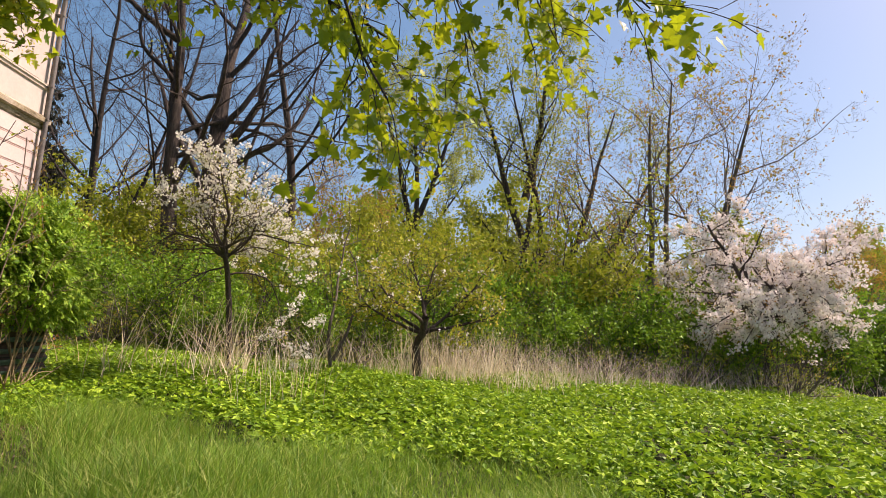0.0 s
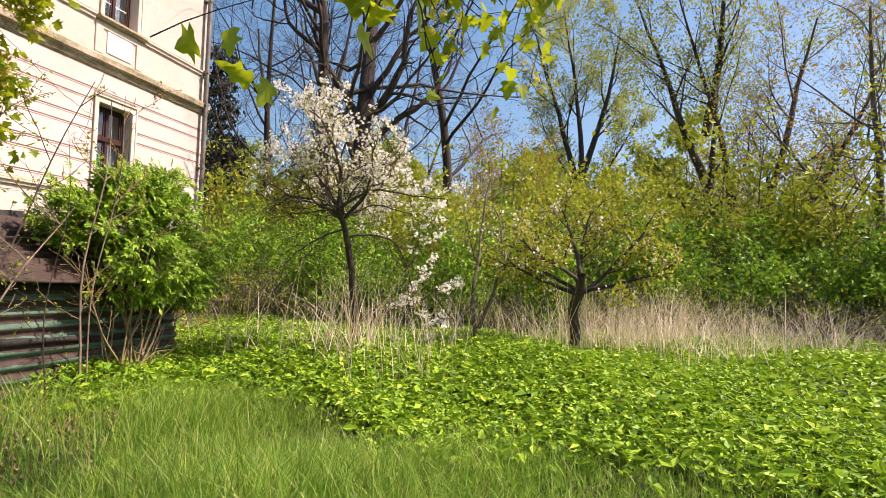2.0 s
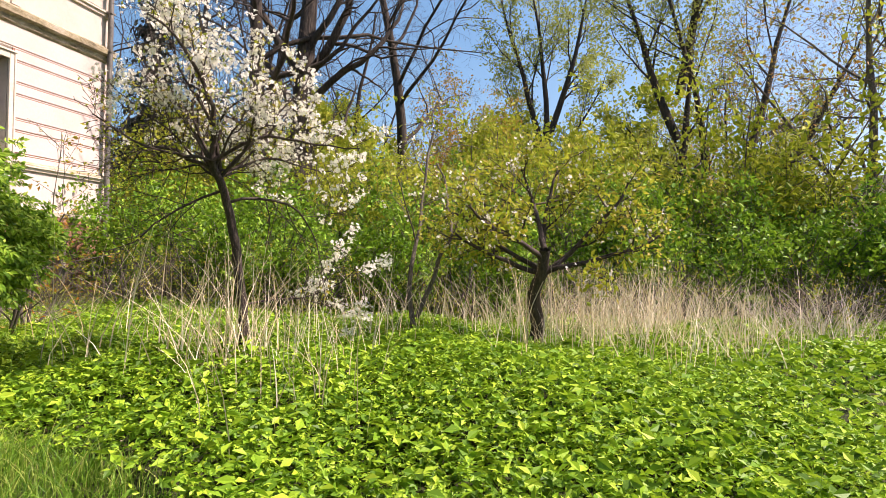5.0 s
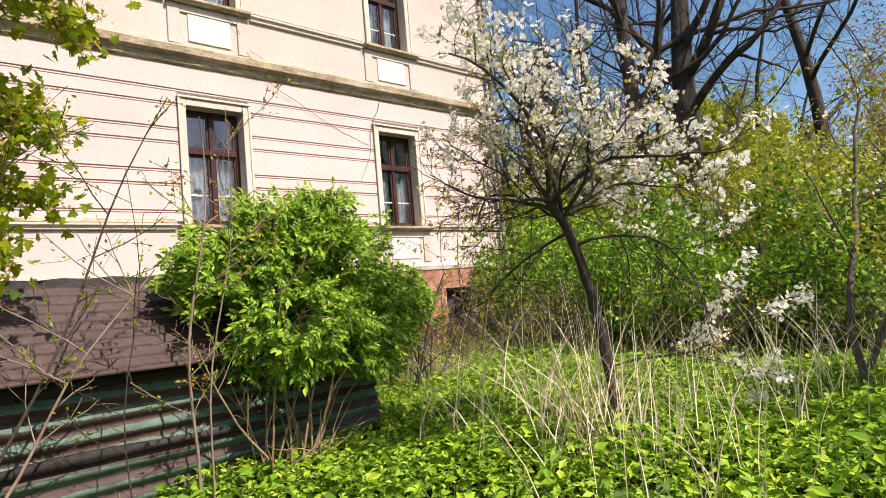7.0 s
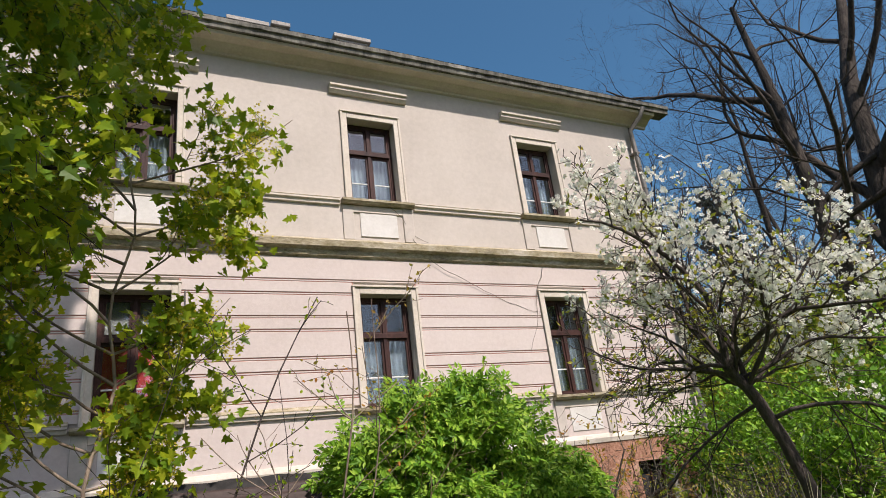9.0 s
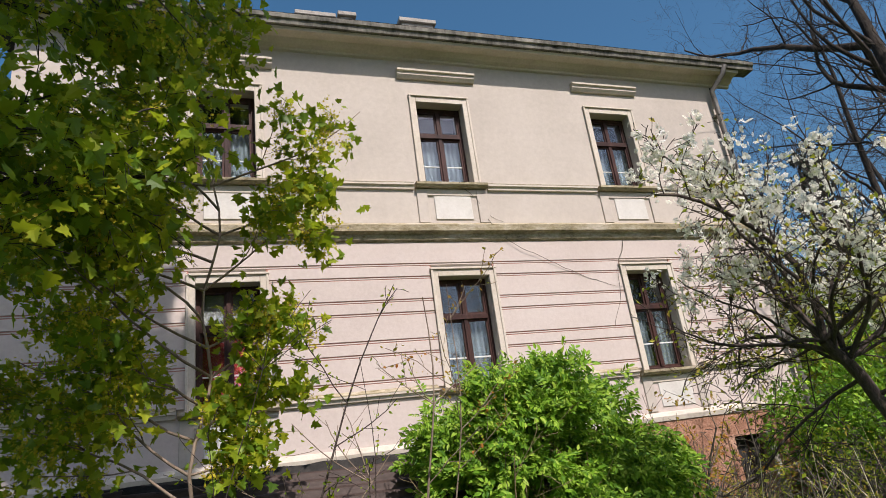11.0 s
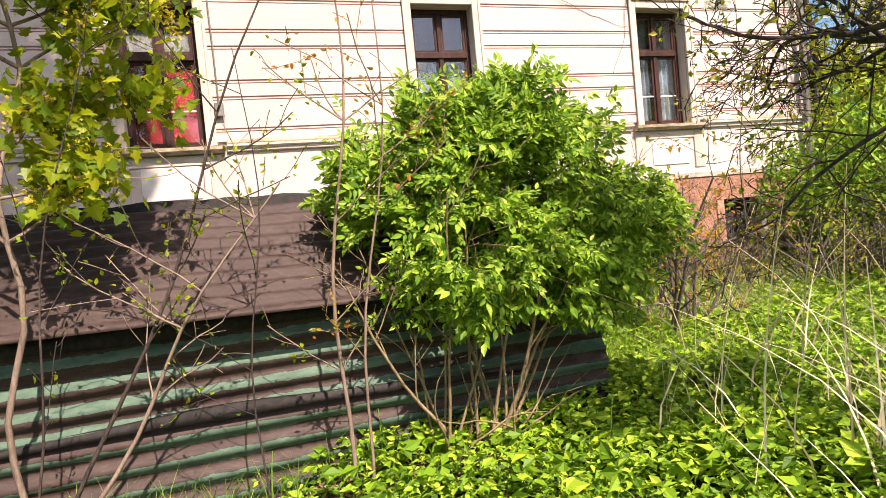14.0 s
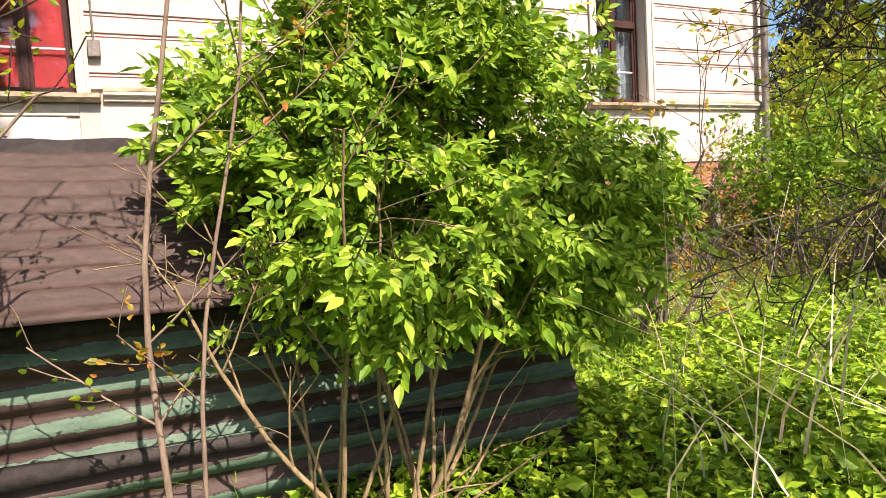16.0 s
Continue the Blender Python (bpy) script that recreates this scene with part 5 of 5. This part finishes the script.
settle(bush_c, 8.5, -7.0, 1.0)
settle(bush_d, 4.2, -3.4, 1.0)
for x, y, s in ((6.3, -2.2, 1.05), (7.4, -0.6, 1.0), (8.2, -1.6, 1.2), (6.0, -8.2, 1.0), (6.4, -10.2, 1.05), (7.0, -12.0, 1.1), (6.2, -13.6, 1.0), (7.3, -15.2, 1.15), (6.9, -3.6, 1.25), (8.6, -10.9, 1.2), (8.9, -13.4, 1.25), (9.5, -18.5, 1.3), (8.5, -21, 1.2), (9.5, -23.5, 1.3), (10.5, -26, 1.4), (12, -24, 1.5), (9.0, -28, 1.4), (7.2, -7.3, 1.2)):
    placed(bush_a, x, y, s, rngh.uniform(0, 6))
for x, y, s in ((4.6, -5.2, 0.9), (5.4, -9.2, 0.85), (5.8, -11.2, 1.0), (5.4, -12.8, 0.9), (6.1, -14.8, 1.05), (6.6, -16.6, 1.1), (7.6, -17.6, 1.1), (7.4, -4.6, 1.2), (8.0, -6.0, 1.2), (7.6, -9.0, 1.2), (9.0, -20, 1.3), (4.9, -7.4, 0.8)):
    placed(bush_b, x, y, s, rngh.uniform(0, 6))
for k in range(26):
    placed(bush_c, rngh.uniform(8.5, 17), rngh.uniform(-17, 2.5), rngh.uniform(0.8, 1.45), rngh.uniform(0, 6))
for x, y, s in ((2.9, -0.9, 1.0), (4.5, -0.7, 0.9), (3.6, -2.3, 0.6), (5.6, -15.6, 1.0), (5.0, -17.6, 1.0), (6.2, -12.4, 1.0), (4.6, -4.4, 1.0), (4.4, -6.0, 0.9), (4.7, -8.4, 1.0), (4.9, -10.4, 0.9), (4.9, -11.8, 1.0), (5.2, -13.9, 1.0), (7.2, -9.9, 1.9), (7.8, -12.9, 1.9), (6.9, -6.6, 1.8), (8.2, -8.4, 2.1), (9.2, -15.4, 2.2), (9.6, -5.2, 2.0)):
    placed(bush_d, x, y, s, rngh.uniform(0, 6))

# woods on the rising ground
wood_a = big_bare_tree("wood_tree", "yellow-green spring tree on the far slope", 24, -14, 10, 0.16, 301, M_BARK_GREY, [((0, 0, 0), (0, 0, 1), 0.75, 1.0), ((0, 0, 2), (0.3, 0.3, 1), 0.5, 0.6)], TALL, M_SPRING, 9000, 0.13, 0.26)
wood_b = big_bare_tree("wood_tree", "brownish bare tree on the far slope", 27, -4, 11, 0.16, 307, M_BARK_GREY, [((0, 0, 0), (0, 0, 1), 0.8, 1.0), ((0, 0, 2), (-0.3, 0.2, 1), 0.5, 0.6)], TALL, M_BUD, 3000, 0.10, 0.2)
for k in range(13):
    placed(wood_a if k % 4 else wood_b, rngh.uniform(15, 24), rngh.uniform(-8.5, 4.5), rngh.uniform(0.5, 0.78), rngh.uniform(0, 6))
for k in range(46):
    a = radians(rngh.uniform(-50, 46))
    d = rngh.uniform(26, 62)
    placed(wood_a if k % 3 else wood_b, -6 + d * math.cos(a), -9 + d * math.sin(a), rngh.uniform(0.55, 0.95), rngh.uniform(0, 6))


def conifer():
    rng = np.random.RandomState(401)
    b = base_at(22, 9.3, -0.2)
    t = thing("conifer", "dark old spruce behind the house corner", "tree", tuple(b))
    paths = [(np.array([(0, 0, z) for z in np.linspace(0, 13.5, 8)]), np.linspace(0.25, 0.03, 8), 8, 0)]
    for k in range(150):
        z = rng.uniform(2, 13.3)
        a = rng.uniform(0, 6.3)
        L = 0.4 + 2.6 * (1 - z / 14)
        p, r = limb(rng, (0, 0, z), (math.cos(a), math.sin(a), -0.05), L, 0.03, 0.008, 6, 0.05, -0.05)
        paths.append((p, r, 3, 1))
    wood_parts(paths, t, M_BARK_MAPLE)
    pos, out = along(rng, paths, (1,), 9000, 0.10)
    add_leaves("needles", LEAF, pos, out * 0.3 + np.array([0, 0, -0.5]), 0.14, 0.32, rng, M_CONIFER, t)


conifer()


# ---- ground cover ----
def edge_x(y):
    return np.interp(y, [-14, -12, -10.7, -9.5, -8, -7, -5.3, -4.5], [-4.6, -3.7, -2.85, -2.5, -1.95, -1.8, -2.2, -2.0])


def stuff(name, v, f, mat, label, category):
    return tagged(part(name, np_mesh(name, v, f, mat), None), label, category, kind="stuff")


def indoors(x, y):
    return (y > -0.1) | ((x > -7.3) & (x < -0.3) & (y > -5.08) & (y < -3.9))


def goutweed():
    rng = np.random.RandomState(501)
    vs, fs, base = [], [], 0
    for n, x0, x1, y0, y1, lo, hi, shape in ((62000, -5.5, 3.2, -11.8, -3.2, 0.032, 0.062, LEAF4), (52000, -6, 8.5, -20.5, -2.0, 0.065, 0.115, LEAF)):
        x, y = rng.uniform(x0, x1, n), rng.uniform(y0, y1, n)
        e = edge_x(y) + 0.35 * np.sin(y * 2.3) + rng.normal(0, 0.25, n)
        keep = (x > e) & ~indoors(x, y) & ~((y > -3.4) & (rng.uniform(size=n) < 0.45))
        x, y = x[keep], y[keep]
        n = len(x)
        patch = 0.5 + 0.5 * np.sin(x * 1.7 + 1.3 * np.sin(y * 1.1)) * np.sin(y * 1.9 + x * 0.6)
        h = (0.09 + 0.17 * patch) * rng.uniform(0.25, 1.2, n)
        p = np.stack([x, y, ground_z(x, y) + h], -1)
        a = rng.uniform(0, 6.283, n)
        for k, s in ((-1.15, 0.9), (0, 1.05), (1.15, 0.9)):
            o = np.stack([np.cos(a + k), np.sin(a + k), rng.uniform(-0.6, 0.75, n)], -1)
            v, f = scatter(shape, p, o, s * rng.uniform(lo, hi, n), rng, 0.42, 0.08)
            vs.append(v)
            fs.append(f + base)
            base += len(v)
    stuff("goutweed", np.concatenate(vs), np.concatenate(fs), M_GOUT, "bright green goutweed covering the ground", "ground cover")


def blades(rng, x, y, h, w, lean, mat, name, label, category, z0=0.0, segs=3):
    """Tapering bent blades or stalks."""
    n = len(x)
    p0 = np.stack([x, y, ground_z(x, y) + z0], -1)
    a = rng.uniform(0, 6.283, n)
    d = np.stack([np.cos(a), np.sin(a), np.zeros(n)], -1)
    b = rng.uniform(0, 6.283, n)
    sd = np.stack([np.cos(b), np.sin(b), np.zeros(n)], -1)
    rows = []
    for k in range(segs + 1):
        s = k / segs
        c = p0 + d * (lean * h * s * s)[:, None] + np.array([0, 0, 1.0]) * (h * s * (1 - 0.25 * lean * s))[:, None]
        ww = (w * (1 - 0.85 * s))[:, None]
        rows += [c - sd * ww, c + sd * ww]
    v = np.stack(rows, 1).reshape(-1, 3)
    f = np.array([(2 * k, 2 * k + 1, 2 * k + 3, 2 * k + 2) for k in range(segs)])
    f = (f[None] + (np.arange(n) * 2 * (segs + 1))[:, None, None]).reshape(-1, 4)
    return stuff(name, v, f, mat, label, category)


def grasses():
    rng = np.random.RandomState(601)
    n = 130000
    x, y = rng.uniform(-9.5, -1.8, n), rng.uniform(-13, -5.2, n)
    e = edge_x(y) + 0.35 * np.sin(y * 2.3) + rng.normal(0, 0.3, n)
    keep = (x < e + 0.1) & ~indoors(x, y) & ((y < -7.0 + 0.3 * np.sin(x * 2)) | (rng.uniform(size=n) < 0.22))
    x, y = x[keep], y[keep]
    tall = 0.6 + 0.4 * np.sin(x * 1.3 + y) * np.sin(y * 1.7)
    blades(rng, x, y, rng.uniform(0.18, 0.60, len(x)) * tall, rng.uniform(0.002, 0.006, len(x)), rng.uniform(0.1, 1.1, len(x)), M_GRASS, "meadow_grass", "long bending green meadow grass", "grass")
    n = 45000
    x, y = rng.normal(-9.5, 5.5, n), rng.normal(-14, 6.5, n)
    keep = (x < edge_x(y) + rng.normal(0, 0.4, n)) & (y < -5.0) & ~((x > -9.5) & (y > -13)) & ~indoors(x, y)
    x, y = x[keep], y[keep]
    blades(rng, x, y, rng.uniform(0.12, 0.4, len(x)), rng.uniform(0.004, 0.010, len(x)), rng.uniform(0.2, 1.1, len(x)), M_GRASS, "outer_grass", "rough green grass beyond the path", "grass")
    n = 16000
    x, y = rng.uniform(-4, 9, n), rng.uniform(-19, -2, n)
    x[:8000], y[:8000] = rng.uniform(-0.2, 5.5, 8000), rng.uniform(-5.5, -0.6, 8000)
    keep = ~indoors(x, y)
    x, y = x[keep], y[keep]
    blades(rng, x, y, rng.uniform(0.15, 0.4, len(x)), rng.uniform(0.002, 0.004, len(x)), rng.uniform(0.1, 0.9, len(x)), M_GRASS, "grass_tufts", "scattered green grass among the goutweed", "grass")


def dry_stalks():
    rng = np.random.RandomState(701)
    def patch(n, cx, cy, sx, sy):
        return rng.normal(cx, sx, n), rng.normal(cy, sy, n)
    xs, ys = [], []
    for n, cx, cy, sx, sy in ((620, 2.2, -10.9, 0.6, 0.7), (620, 3.2, -10.4, 0.6, 0.9), (100, 1.7, -8.9, 0.6, 0.8), (80, 2.7, -7.6, 0.7, 0.7), (60, 0.2, -7.8, 0.5, 0.4), (26, -0.4, -8.2, 0.35, 0.35), (10, -1.0, -8.0, 0.3, 0.3)):
        a, b = patch(n, cx, cy, sx, sy)
        xs.append(a), ys.append(b)
    x, y = np.concatenate(xs), np.concatenate(ys)
    blades(rng, x, y, rng.uniform(0.35, 1.15, len(x)), rng.uniform(0.003, 0.0065, len(x)), rng.uniform(0.0, 0.9, len(x)), M_STRAW, "dry_stalks", "tall pale straw-coloured dead stalks", "dead stalks", segs=4)
    xs, ys = [], []
    for n, cx, cy, sx, sy in ((500, 3.6, -12.3, 0.6, 0.9), (500, 4.6, -13.4, 0.5, 1.0), (500, 5.0, -15.8, 0.6, 1.4), (300, 5.8, -18.0, 0.8, 1.0), (110, 4.3, -8.6, 0.5, 1.5)):
        a, b = patch(n, cx, cy, sx, sy)
        xs.append(a), ys.append(b)
    x, y = np.concatenate(xs), np.concatenate(ys)
    blades(rng, x, y, rng.uniform(0.3, 0.95, len(x)), rng.uniform(0.003, 0.006, len(x)), rng.uniform(0.1, 1.1, len(x)), M_REED, "dead_weeds", "pinkish-brown tangle of dead weeds by the hedge", "dead stalks", segs=4)
    x = np.concatenate([rng.normal(0.35, 0.4, 24), rng.normal(0.7, 0.5, 22), rng.normal(-0.05, 0.35, 26), rng.normal(-0.18, 0.24, 120)])
    y = np.concatenate([rng.normal(-6.7, 0.45, 24), rng.normal(-5.7, 0.5, 22), rng.normal(-6.2, 0.35, 26), rng.normal(-7.40, 0.22, 120)])
    blades(rng, x, y, rng.uniform(0.5, 1.4, len(x)), rng.uniform(0.004, 0.0075, len(x)), rng.uniform(0.05, 0.9, len(x)), M_STRAW, "dry_stalks", "tall pale straw-coloured dead stalks", "dead stalks", segs=5)
    x, y = rng.normal(2.3, 1.3, 1100), rng.normal(-2.5, 0.9, 1100)
    k = ~indoors(x, y)
    x, y = x[k], y[k]
    blades(rng, x, y, rng.uniform(0.12, 0.45, len(x)), rng.uniform(0.003, 0.006, len(x)), rng.uniform(0.8, 1.8, len(x)), M_STRAW, "flattened_straw", "flattened dry straw near the house", "dead grass", segs=4)


def leaf_litter():
    """Brown fallen leaves along the foot of the shed and under the maple."""
    rng = np.random.RandomState(811)
    n = 12000
    x, y = rng.uniform(-5.6, -1.2, n), -5.40 - np.abs(rng.normal(0, 0.75, n))
    p = np.stack([x, y, ground_z(x, y) + rng.uniform(0.005, 0.03, n)], -1)
    v, f = scatter(LEAF4, p, rng.normal(0, 1, (n, 3)) * np.array([1, 1, 0.25]), rng.uniform(0.02, 0.055, n), rng, 0.6)
    stuff("leaf_litter", v, f, M_LITTER, "brown fallen leaves along the foot of the shed", "fallen leaves")


goutweed()
leaf_litter()
grasses()
dry_stalks()
